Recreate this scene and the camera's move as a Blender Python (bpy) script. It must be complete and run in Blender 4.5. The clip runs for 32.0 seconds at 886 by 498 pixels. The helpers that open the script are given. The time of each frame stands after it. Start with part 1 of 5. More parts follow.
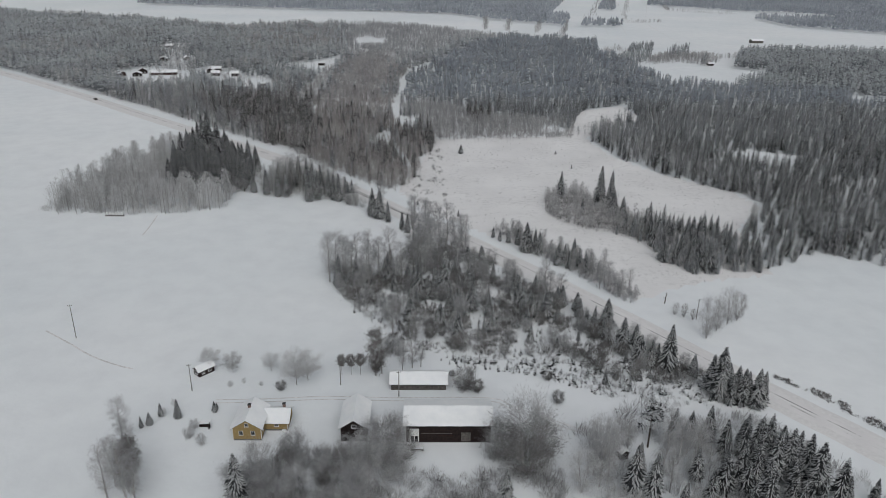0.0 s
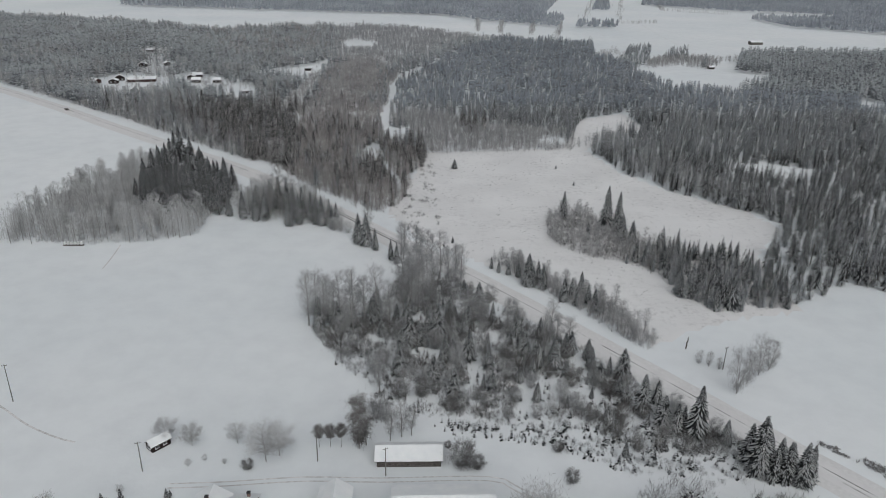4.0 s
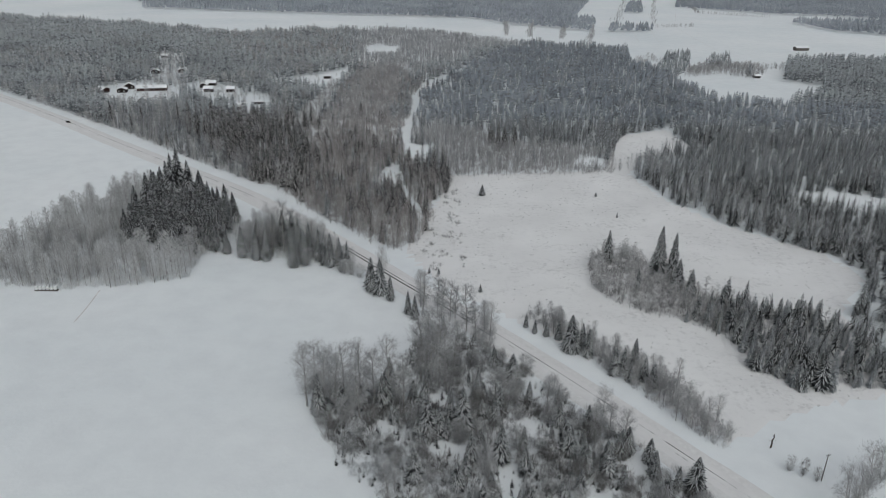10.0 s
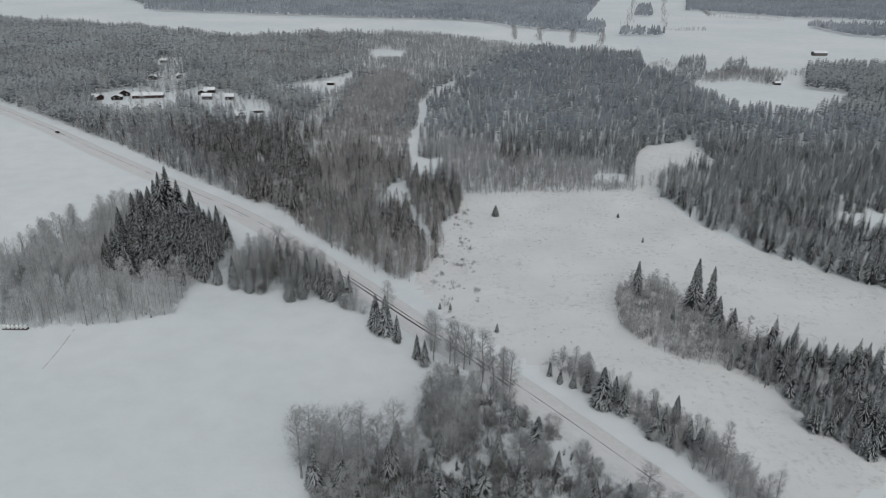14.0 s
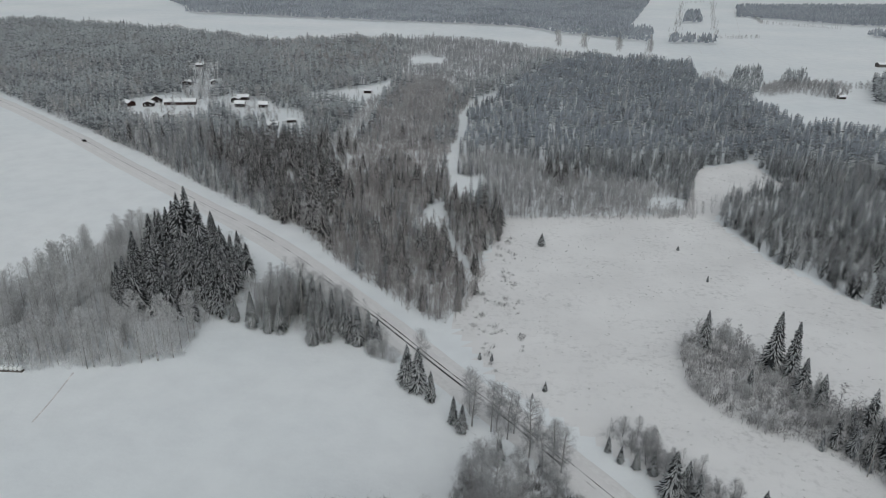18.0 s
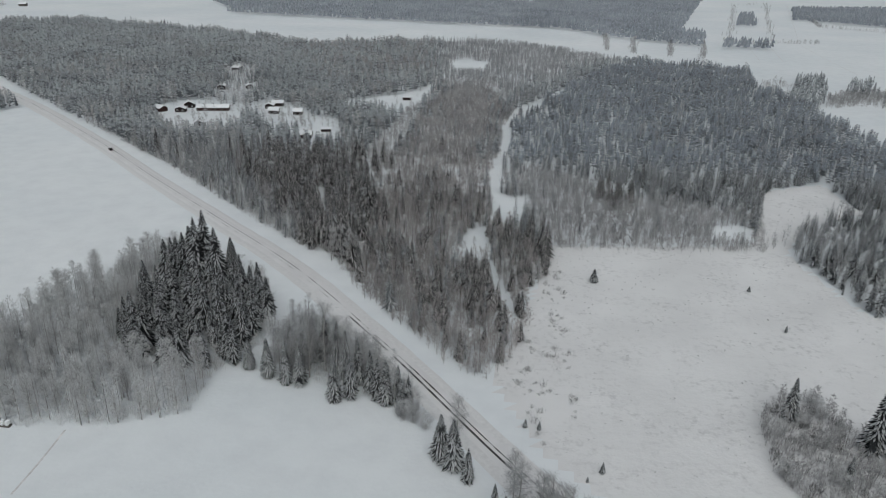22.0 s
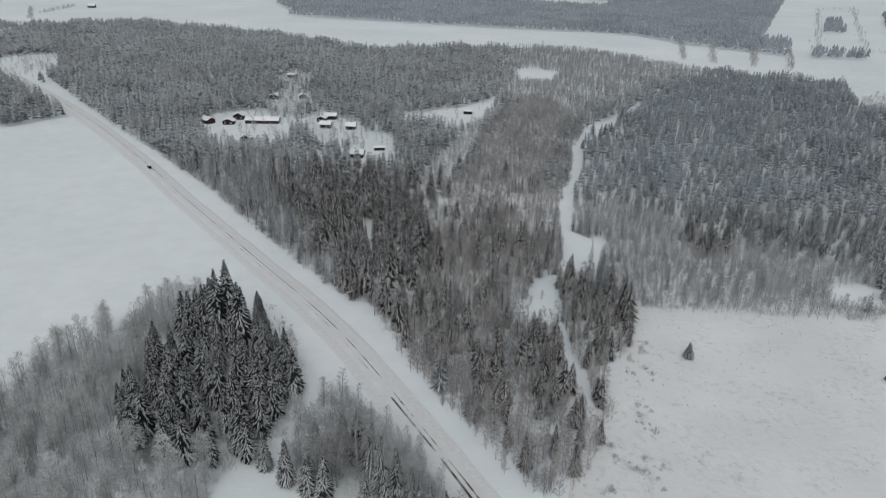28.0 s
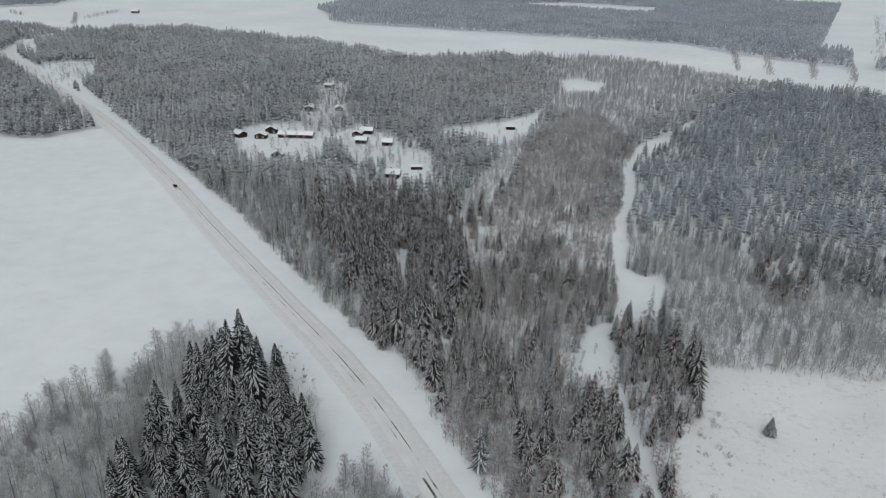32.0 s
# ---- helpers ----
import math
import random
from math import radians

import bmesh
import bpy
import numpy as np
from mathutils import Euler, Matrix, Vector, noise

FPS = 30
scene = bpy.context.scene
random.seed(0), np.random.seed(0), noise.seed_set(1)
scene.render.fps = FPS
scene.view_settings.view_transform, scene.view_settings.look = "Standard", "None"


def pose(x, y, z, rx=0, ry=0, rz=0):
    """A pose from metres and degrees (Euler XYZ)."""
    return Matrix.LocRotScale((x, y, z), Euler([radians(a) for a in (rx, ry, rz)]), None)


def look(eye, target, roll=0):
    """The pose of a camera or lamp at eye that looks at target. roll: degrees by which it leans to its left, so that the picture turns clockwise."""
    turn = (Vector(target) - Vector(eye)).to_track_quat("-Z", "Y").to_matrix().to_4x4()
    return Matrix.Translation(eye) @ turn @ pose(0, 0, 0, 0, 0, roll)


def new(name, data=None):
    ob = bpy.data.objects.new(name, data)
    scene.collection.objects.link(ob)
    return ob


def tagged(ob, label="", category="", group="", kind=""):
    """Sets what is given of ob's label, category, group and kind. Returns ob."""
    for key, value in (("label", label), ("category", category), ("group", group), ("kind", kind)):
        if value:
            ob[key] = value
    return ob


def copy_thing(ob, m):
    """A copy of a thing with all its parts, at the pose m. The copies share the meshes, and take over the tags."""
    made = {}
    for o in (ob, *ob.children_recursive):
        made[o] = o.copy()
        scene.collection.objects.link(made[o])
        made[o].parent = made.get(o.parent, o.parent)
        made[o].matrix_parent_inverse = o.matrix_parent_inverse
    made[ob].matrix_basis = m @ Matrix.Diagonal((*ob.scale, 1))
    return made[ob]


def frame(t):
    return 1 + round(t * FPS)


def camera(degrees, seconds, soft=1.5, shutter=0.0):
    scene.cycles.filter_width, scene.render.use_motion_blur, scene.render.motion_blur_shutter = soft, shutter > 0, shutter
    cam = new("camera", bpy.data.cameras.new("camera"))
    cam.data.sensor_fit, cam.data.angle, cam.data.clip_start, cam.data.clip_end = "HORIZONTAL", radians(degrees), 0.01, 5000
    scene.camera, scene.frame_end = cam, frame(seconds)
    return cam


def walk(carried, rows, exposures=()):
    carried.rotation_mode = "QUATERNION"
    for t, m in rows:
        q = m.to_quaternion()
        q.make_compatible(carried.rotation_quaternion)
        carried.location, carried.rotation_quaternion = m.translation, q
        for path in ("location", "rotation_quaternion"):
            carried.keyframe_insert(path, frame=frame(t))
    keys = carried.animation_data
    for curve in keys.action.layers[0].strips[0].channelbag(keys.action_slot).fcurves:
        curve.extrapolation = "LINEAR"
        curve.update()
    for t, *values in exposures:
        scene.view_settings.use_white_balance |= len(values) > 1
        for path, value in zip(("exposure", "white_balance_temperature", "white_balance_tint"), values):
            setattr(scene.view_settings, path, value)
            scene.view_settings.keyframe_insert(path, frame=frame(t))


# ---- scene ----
from itertools import product

# the flight: seconds, metres, then yaw, pitch and roll in degrees
PATH = [
    (0, 0.09, -0.00, 119.92, -0.000, -22.685, 1.270),
    (0.5, 0.01, 4.33, 120.00, -0.120, -22.672, 1.348),
    (1, -0.04, 8.67, 120.11, -0.157, -22.673, 1.301),
    (1.5, -0.08, 12.98, 120.24, -0.251, -22.691, 1.323),
    (2, -0.09, 17.22, 120.37, -0.311, -22.682, 1.280),
    (2.5, -0.14, 21.37, 120.47, -0.381, -22.688, 1.225),
    (3, -0.20, 25.42, 120.53, -0.467, -22.680, 1.196),
    (3.5, -0.26, 29.40, 120.59, -0.550, -22.718, 1.191),
    (5.5, -0.30, 45.17, 120.91, -0.870, -22.695, 1.034),
    (6, -0.36, 49.20, 121.02, -0.958, -22.690, 1.032),
    (6.5, -0.44, 53.28, 121.14, -1.036, -22.724, 1.008),
    (7, -0.53, 57.37, 121.25, -1.131, -22.732, 0.986),
    (7.5, -0.61, 61.42, 121.31, -1.225, -22.722, 1.016),
    (8, -0.71, 65.42, 121.31, -1.306, -22.728, 0.930),
    (8.5, -0.83, 69.38, 121.27, -1.409, -22.711, 0.913),
    (9, -0.97, 73.30, 121.21, 1.340, -22.747, 1.024),
    (9.5, -1.11, 77.19, 121.18, 1.502, -22.719, 1.041),
    (10, -1.31, 81.02, 121.16, 1.407, -22.721, 1.050),
    (10.5, -1.61, 84.80, 121.18, 1.305, -22.717, 1.010),
    (11, -1.98, 88.52, 121.20, 1.194, -22.693, 1.012),
    (11.5, -2.43, 92.20, 121.24, 1.082, -22.687, 1.006),
    (12, -2.94, 95.87, 121.31, 0.957, -22.687, 0.989),
    (12.5, -3.45, 99.53, 121.34, 0.872, -22.645, 0.967),
    (13, -3.98, 103.23, 121.35, 0.742, -22.643, 1.021),
    (13.5, -4.55, 106.98, 121.31, 0.608, -22.622, 1.017),
    (14, -5.16, 110.82, 121.20, 1.784, -22.613, 1.091),
    (14.5, -5.66, 114.75, 121.11, 5.182, -22.620, 1.357),
    (16.5, -7.39, 130.86, 120.85, 5.208, -22.506, 1.360),
    (17, -7.87, 134.98, 120.90, 5.081, -22.461, 1.343),
    (17.5, -8.42, 139.15, 121.03, 4.956, -22.445, 1.328),
    (18, -9.01, 143.35, 121.20, 4.809, -22.429, 1.321),
    (18.5, -9.64, 147.54, 121.36, 4.671, -22.426, 1.337),
    (19, -10.29, 151.67, 121.50, 4.516, -22.425, 1.351),
    (19.5, -10.95, 155.76, 121.64, 4.373, -22.430, 1.358),
    (20, -11.60, 159.84, 121.78, 4.208, -22.428, 1.376),
    (20.5, -12.25, 163.93, 121.91, 4.055, -22.408, 1.381),
    (21, -12.88, 168.05, 122.04, 3.881, -22.404, 1.382),
    (21.5, -13.49, 172.24, 122.20, 3.921, -22.456, 1.417),
    (22, -14.09, 176.48, 122.40, 7.989, -22.547, 1.432),
    (22.5, -14.68, 180.72, 122.63, 10.141, -22.592, 1.468),
    (23, -15.30, 184.90, 122.87, 9.971, -22.587, 1.411),
    (23.5, -15.97, 189.01, 123.11, 9.837, -22.606, 1.412),
    (24, -16.69, 193.07, 123.35, 9.624, -22.614, 1.284),
    (24.5, -17.49, 197.11, 123.56, 9.488, -22.640, 1.267),
    (25, -18.36, 201.15, 123.71, 9.318, -22.618, 1.249),
    (25.5, -19.30, 205.21, 123.78, 9.195, -22.617, 1.137),
    (27.5, -23.30, 221.59, 123.72, 11.275, -22.584, 1.260),
    (28, -24.34, 225.65, 123.73, 12.873, -22.593, 1.341),
    (28.5, -25.42, 229.67, 123.77, 14.172, -22.585, 1.350),
    (29, -26.56, 233.63, 123.85, 15.553, -22.562, 1.462),
    (29.5, -27.72, 237.55, 123.98, 16.687, -22.510, 1.476),
    (30, -28.91, 241.45, 124.17, 16.787, -22.464, 1.491),
    (30.5, -30.14, 245.31, 124.39, 16.590, -22.436, 1.450),
    (31, -31.39, 249.14, 124.63, 16.403, -22.390, 1.406),
    (31.5, -32.68, 252.93, 124.88, 16.202, -22.349, 1.386),
    (32, -33.98, 256.72, 125.13, 16.012, -22.313, 1.308),
]


def aim(x, y, z, yaw, pitch, roll):
    a, b = radians(yaw), radians(pitch)
    way = Vector((-math.sin(a) * math.cos(b), math.cos(a) * math.cos(b), math.sin(b)))
    eye = Vector((x, y, z))
    return look(eye, eye + way * 100, roll)


cam = camera(63.51, 32.0, soft=0.8)
walk(cam, [(t, aim(*row)) for t, *row in PATH], exposures=[(0, 0.05, 6360, 8), (5, 0.04, 6350, 7), (9, 0.05, 6280, 6), (18, 0.02, 6250, 5), (24, 0.04, 6250, 5), (32, 0.22, 6250, 5)])

# ---- light: an overcast winter sky ----
world = bpy.data.worlds.new("sky")
scene.world = world
world.use_nodes = True
wn = world.node_tree.nodes
sky = wn.new("ShaderNodeTexSky")
sky.sky_type = "NISHITA"
sky.sun_disc = False
sky.sun_elevation, sky.sun_rotation = radians(38), radians(160)
sky.air_density, sky.dust_density = 1.0, 4.0
grey = wn.new("ShaderNodeHueSaturation")
grey.inputs["Saturation"].default_value = 0.22
world.node_tree.links.new(sky.outputs[0], grey.inputs["Color"])
world.node_tree.links.new(grey.outputs[0], wn["Background"].inputs["Color"])
wn["Background"].inputs["Strength"].default_value = 0.085
sun = new("sun", bpy.data.lights.new("sun", "SUN"))
sun.data.energy, sun.data.angle, sun.data.color = 0.5, radians(40), (1.0, 0.97, 0.94)
sun.matrix_world = look((0, 0, 300), (60, 170, 0))

# ---- materials ----


def material(name, rough=0.8):
    m = bpy.data.materials.new(name)
    m.use_nodes = True
    b = m.node_tree.nodes["Principled BSDF"]
    b.inputs["Roughness"].default_value = rough
    b.inputs["Specular IOR Level"].default_value = 0.2
    return m, m.node_tree.nodes, m.node_tree.links, b


def noise_node(nodes, links, scale, detail=3.0, rough=0.55, object_space=False):
    tc = nodes.new("ShaderNodeTexCoord") if object_space else nodes.new("ShaderNodeNewGeometry")
    n = nodes.new("ShaderNodeTexNoise")
    n.inputs["Scale"].default_value, n.inputs["Detail"].default_value, n.inputs["Roughness"].default_value = scale, detail, rough
    links.new(tc.outputs["Object" if object_space else "Position"], n.inputs["Vector"])
    return n.outputs["Fac"]


def ramp(nodes, links, fac, stops):
    r = nodes.new("ShaderNodeValToRGB")
    while len(r.color_ramp.elements) < len(stops):
        r.color_ramp.elements.new(0.5)
    for e, (p, c) in zip(r.color_ramp.elements, stops):
        e.position, e.color = p, (*c, 1) if len(c) == 3 else c
    links.new(fac, r.inputs["Fac"])
    return r.outputs["Color"]


def mix(nodes, links, fac, a, b, kind="MIX"):
    m = nodes.new("ShaderNodeMix")
    m.data_type, m.blend_type = "RGBA", kind
    for slot, v in ((0, fac), (6, a), (7, b)):
        if isinstance(v, (int, float)):
            m.inputs[slot].default_value = v
        elif isinstance(v, tuple):
            m.inputs[slot].default_value = (*v, 1)
        else:
            links.new(v, m.inputs[slot])
    return m.outputs[2]


def bump(nodes, links, b, height, strength, distance):
    n = nodes.new("ShaderNodeBump")
    n.inputs["Strength"].default_value, n.inputs["Distance"].default_value = strength, distance
    links.new(height, n.inputs["Height"])
    links.new(n.outputs["Normal"], b.inputs["Normal"])


def mottled(name, a, c, scale, rough=0.8, fine=0.0, bump_size=0.0, third=None, object_space=False):
    """A surface of two colours that run into one another at one scale, with a finer grain on top."""
    m, nodes, links, b = material(name, rough)
    big = noise_node(nodes, links, scale, 4, object_space=object_space)
    col = ramp(nodes, links, big, [(0.3, a), (0.7, c)])
    if fine:
        small = noise_node(nodes, links, fine, 3, object_space=object_space)
        grain = ramp(nodes, links, small, [(0.3, (0.72, 0.72, 0.72)), (0.7, (1.12, 1.12, 1.12))])
        col = mix(nodes, links, 1.0, col, grain, "MULTIPLY")
        if bump_size:
            bump(nodes, links, b, small, 0.6, bump_size)
    if third:
        patches = noise_node(nodes, links, scale * 0.31, 3)
        col = mix(nodes, links, ramp(nodes, links, patches, [(0.5, (0, 0, 0)), (0.68, (1, 1, 1))]), col, third)
    links.new(col, b.inputs["Base Color"])
    return m


def snow_ground(name):
    m, nodes, links, b = material(name, 0.65)
    wide = noise_node(nodes, links, 0.006, 4)
    col = ramp(nodes, links, wide, [(0.3, (0.735, 0.77, 0.795)), (0.72, (0.835, 0.85, 0.865))])
    mid = noise_node(nodes, links, 0.09, 5, 0.6)
    col = mix(nodes, links, 1.0, col, ramp(nodes, links, mid, [(0.25, (0.93, 0.93, 0.935)), (0.6, (1, 1, 1))]), "MULTIPLY")
    fine = noise_node(nodes, links, 0.7, 5, 0.6)
    bump(nodes, links, b, fine, 0.35, 0.25)
    links.new(col, b.inputs["Base Color"])
    b.inputs["Subsurface Weight"].default_value = 0.0
    return m


def rough_ground(name):
    """Snow over a felled area: hummocks, twigs and dead grass show through."""
    m, nodes, links, b = material(name, 0.75)
    wide = noise_node(nodes, links, 0.03, 4)
    col = ramp(nodes, links, wide, [(0.3, (0.70, 0.695, 0.70)), (0.7, (0.80, 0.795, 0.80))])
    grit = noise_node(nodes, links, 0.36, 7, 0.72)
    where = ramp(nodes, links, noise_node(nodes, links, 0.055, 4, 0.6), [(0.42, (0, 0, 0)), (0.64, (1, 1, 1))])
    specks = mix(nodes, links, 1.0, ramp(nodes, links, grit, [(0.50, (0, 0, 0)), (0.67, (0.6, 0.6, 0.6))]), where, "MULTIPLY")
    col = mix(nodes, links, specks, col, (0.40, 0.395, 0.40))
    bump(nodes, links, b, noise_node(nodes, links, 0.5, 5, 0.6), 0.55, 0.5)
    links.new(col, b.inputs["Base Color"])
    return m


def far_needles(name, dark, light, grain, rime):
    """Needles under hoar frost: paler on some trees and in some stands, specked with snow. The far tones also hold
    distance haze.
    """
    m, nodes, links, b = material(name, 0.9)
    stand = noise_node(nodes, links, 0.011, 4, 0.6)
    tree = noise_node(nodes, links, 0.13, 2)
    col = ramp(nodes, links, stand, [(0.34, dark), (0.66, light)])
    col = mix(nodes, links, 1.0, col, ramp(nodes, links, tree, [(0.3, (0.78, 0.78, 0.78)), (0.72, (1.18, 1.18, 1.18))]), "MULTIPLY")
    fine = noise_node(nodes, links, grain, 3, 0.7)
    col = mix(nodes, links, ramp(nodes, links, fine, [(0.48, (0, 0, 0)), (0.74, (1, 1, 1))]), col, rime)
    links.new(col, b.inputs["Base Color"])
    return m


def needles(name, frost, grain=1.3, soft_edge=0.16, dark=1.0, frost_tone=(0.50, 0.53, 0.55), hue=(1.0, 1.0, 1.0)):
    """Dark spruce needles, frosted in patches."""
    m, nodes, links, b = material(name, 0.85)
    tree = noise_node(nodes, links, 0.16, 3)
    col = ramp(nodes, links, tree, [(0.3, tuple(dark * a * b for a, b in zip((0.0125, 0.0138, 0.0154), hue))), (0.7, tuple(dark * a * b for a, b in zip((0.034, 0.037, 0.0405), hue)))])
    fine = noise_node(nodes, links, grain, 3, 0.7)
    edge = 0.62 - 0.35 * frost
    col = mix(nodes, links, ramp(nodes, links, fine, [(edge, (0, 0, 0)), (edge + soft_edge, (1, 1, 1))]), col, frost_tone)
    links.new(col, b.inputs["Base Color"])
    return m


def twigs(name, dark, light):
    m, nodes, links, b = material(name, 0.9)
    tree = noise_node(nodes, links, 0.07, 3)
    col = ramp(nodes, links, tree, [(0.32, dark), (0.68, light)])
    fine = noise_node(nodes, links, 1.1, 2)
    col = mix(nodes, links, 1.0, col, ramp(nodes, links, fine, [(0.3, (0.6, 0.6, 0.6)), (0.7, (1.25, 1.25, 1.25))]), "MULTIPLY")
    links.new(col, b.inputs["Base Color"])
    return m


def road_surface(name, cut, dark):
    """Packed snow, worn through to wet asphalt in patches."""
    m, nodes, links, b = material(name, 0.6)
    tc = nodes.new("ShaderNodeNewGeometry")
    n = nodes.new("ShaderNodeTexNoise")
    n.inputs["Scale"].default_value, n.inputs["Detail"].default_value = 0.11, 6
    n.inputs["Roughness"].default_value = 0.7
    links.new(tc.outputs["Position"], n.inputs["Vector"])
    base = ramp(nodes, links, noise_node(nodes, links, 0.8, 4), [(0.3, (0.655, 0.648, 0.65)), (0.7, (0.745, 0.74, 0.742))])
    fac = ramp(nodes, links, n.outputs["Fac"], [(cut, (0, 0, 0)), (cut + 0.14, (1, 1, 1))])
    links.new(mix(nodes, links, fac, base, dark), b.inputs["Base Color"])
    return m


def boards(name, a, c, pitch, along=0):
    """Painted or tarred boards with narrow dark joints."""
    m, nodes, links, b = material(name, 0.8)
    tc = nodes.new("ShaderNodeTexCoord")
    w = nodes.new("ShaderNodeTexWave")
    w.bands_direction = "XYZ"[along]
    w.inputs["Scale"].default_value = 1.0 / pitch / 3.18 * 1.0
    w.inputs["Distortion"].default_value = 0.3
    links.new(tc.outputs["Object"], w.inputs["Vector"])
    col = ramp(nodes, links, noise_node(nodes, links, 1.5, 4, object_space=True), [(0.3, a), (0.7, c)])
    col = mix(nodes, links, 1.0, col, ramp(nodes, links, w.outputs["Fac"], [(0.0, (0.6, 0.6, 0.6)), (0.2, (1, 1, 1))]), "MULTIPLY")
    links.new(col, b.inputs["Base Color"])
    bump(nodes, links, b, w.outputs["Fac"], 0.3, 0.02)
    return m


SNOW = snow_ground("field_snow")
CUT = rough_ground("felled_snow")
CAP = mottled("settled_snow", (0.76, 0.78, 0.80), (0.84, 0.85, 0.86), 0.35, 0.6)
BOUGH_SNOW = mottled("bough_snow", (0.35, 0.364, 0.378), (0.67, 0.69, 0.705), 0.35, 0.7, 2.0)
BOUGH_GREY = mottled("thin_bough_snow", (0.38, 0.372, 0.376), (0.70, 0.688, 0.69), 0.35, 0.7, 2.0)
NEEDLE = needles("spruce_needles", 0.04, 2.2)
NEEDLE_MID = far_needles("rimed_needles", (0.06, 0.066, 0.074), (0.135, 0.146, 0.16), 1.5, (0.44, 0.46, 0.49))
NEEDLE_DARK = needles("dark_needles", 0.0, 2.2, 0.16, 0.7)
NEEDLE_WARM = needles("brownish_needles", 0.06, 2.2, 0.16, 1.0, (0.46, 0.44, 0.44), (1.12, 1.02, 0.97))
# Hoar frost, with some distance haze mixed into the pale blue-grey tone.
NEEDLE_FAR = far_needles("frost_and_haze_needles", (0.19, 0.205, 0.217), (0.355, 0.377, 0.394), 1.1, (0.54, 0.57, 0.59))
# Distance haze over the far west woods, put in as paler needle colour.
NEEDLE_HAZED = far_needles("haze_paled_needles", (0.27, 0.292, 0.305), (0.42, 0.448, 0.465), 1.1, (0.56, 0.59, 0.61))
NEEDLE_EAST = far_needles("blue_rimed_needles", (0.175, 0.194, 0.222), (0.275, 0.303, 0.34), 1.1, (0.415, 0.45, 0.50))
# Bluish haze over the distant belts is put into this needle colour.
NEEDLE_DISTANT_HAZE = far_needles("distant_haze_needles", (0.20, 0.222, 0.255), (0.32, 0.345, 0.385), 0.3, (0.50, 0.535, 0.575))
BARK = mottled("spruce_bark", (0.05, 0.04, 0.035), (0.12, 0.10, 0.09), 1.2, 0.9, 6.0)
BIRCH_BARK = mottled("birch_bark", (0.17, 0.166, 0.162), (0.50, 0.492, 0.485), 1.6, 0.9, 5.0)
TWIG = twigs("frosted_twigs", (0.26, 0.262, 0.27), (0.49, 0.496, 0.508))
TWIG_BROWN = twigs("brown_birch_twigs", (0.29, 0.271, 0.27), (0.48, 0.452, 0.45))
TWIG_ASH = twigs("ash_grey_twigs", (0.285, 0.288, 0.298), (0.44, 0.446, 0.46))
TWIG_PALE = twigs("rimed_twigs", (0.41, 0.412, 0.419), (0.68, 0.69, 0.70))
TWIG_FAR = twigs("frosted_wood", (0.275, 0.27, 0.275), (0.535, 0.534, 0.543))
TWIG_GREY = twigs("grey_twigs", (0.13, 0.125, 0.125), (0.25, 0.247, 0.247))
TWIG_DARK = twigs("bare_twigs", (0.09, 0.083, 0.081), (0.20, 0.19, 0.188))
ROAD = road_surface("packed_road_snow", 0.68, (0.45, 0.44, 0.435))
TRACK = road_surface("wheel_track", 0.43, (0.07, 0.065, 0.063))
DRIVEN = mottled("driven_snow", (0.675, 0.664, 0.67), (0.755, 0.745, 0.75), 0.12, 0.6)
LANE_SNOW = mottled("trodden_lane_snow", (0.60, 0.59, 0.595), (0.78, 0.775, 0.78), 0.3, 0.6, 1.0)
WET = road_surface("wet_wheel_track", 0.40, (0.06, 0.056, 0.055))
FAINT = road_surface("faint_track", 0.54, (0.22, 0.21, 0.205))
YELLOW = boards("yellow_painted_boards", (0.27, 0.195, 0.085), (0.34, 0.25, 0.115), 0.14, 2)
DARKWOOD = boards("tarred_boards", (0.012, 0.008, 0.008), (0.028, 0.018, 0.017), 0.16, 0)
REDWOOD = boards("red_painted_boards", (0.030, 0.015, 0.0135), (0.045, 0.023, 0.020), 0.16, 0)
GREYWOOD = boards("weathered_boards", (0.07, 0.065, 0.06), (0.17, 0.155, 0.145), 0.2, 2)
WHITE = mottled("white_paint", (0.66, 0.67, 0.67), (0.80, 0.80, 0.79), 2.0, 0.5, 8.0, object_space=True)
BRICK = mottled("chimney_brick", (0.16, 0.10, 0.085), (0.27, 0.20, 0.18), 3.0, 0.9, 12.0)
STONE = mottled("plinth_stone", (0.10, 0.10, 0.10), (0.22, 0.215, 0.21), 2.0, 0.9, 9.0)
IRON = mottled("dark_metal", (0.03, 0.03, 0.033), (0.06, 0.06, 0.065), 2.0, 0.5, 9.0)
POLE = mottled("pole_wood", (0.16, 0.155, 0.15), (0.32, 0.31, 0.30), 2.5, 0.9, 9.0)
GLASS, _n, _l, _b = material("window_glass", 0.06)
_b.inputs["Base Color"].default_value = (0.012, 0.014, 0.017, 1)
_b.inputs["Specular IOR Level"].default_value = 0.5
CARPAINT = mottled("dark_car_paint", (0.022, 0.010, 0.011), (0.032, 0.016, 0.016), 3.0, 0.25)
RUBBER = mottled("tyre_rubber", (0.015, 0.015, 0.015), (0.03, 0.03, 0.03), 6.0, 0.9)
LAMP = mottled("lamp_glass", (0.6, 0.6, 0.58), (0.7, 0.7, 0.68), 6.0, 0.2)
WRAP = mottled("bale_wrap", (0.62, 0.64, 0.64), (0.78, 0.79, 0.79), 1.5, 0.4, 5.0)

# ---- building blocks ----


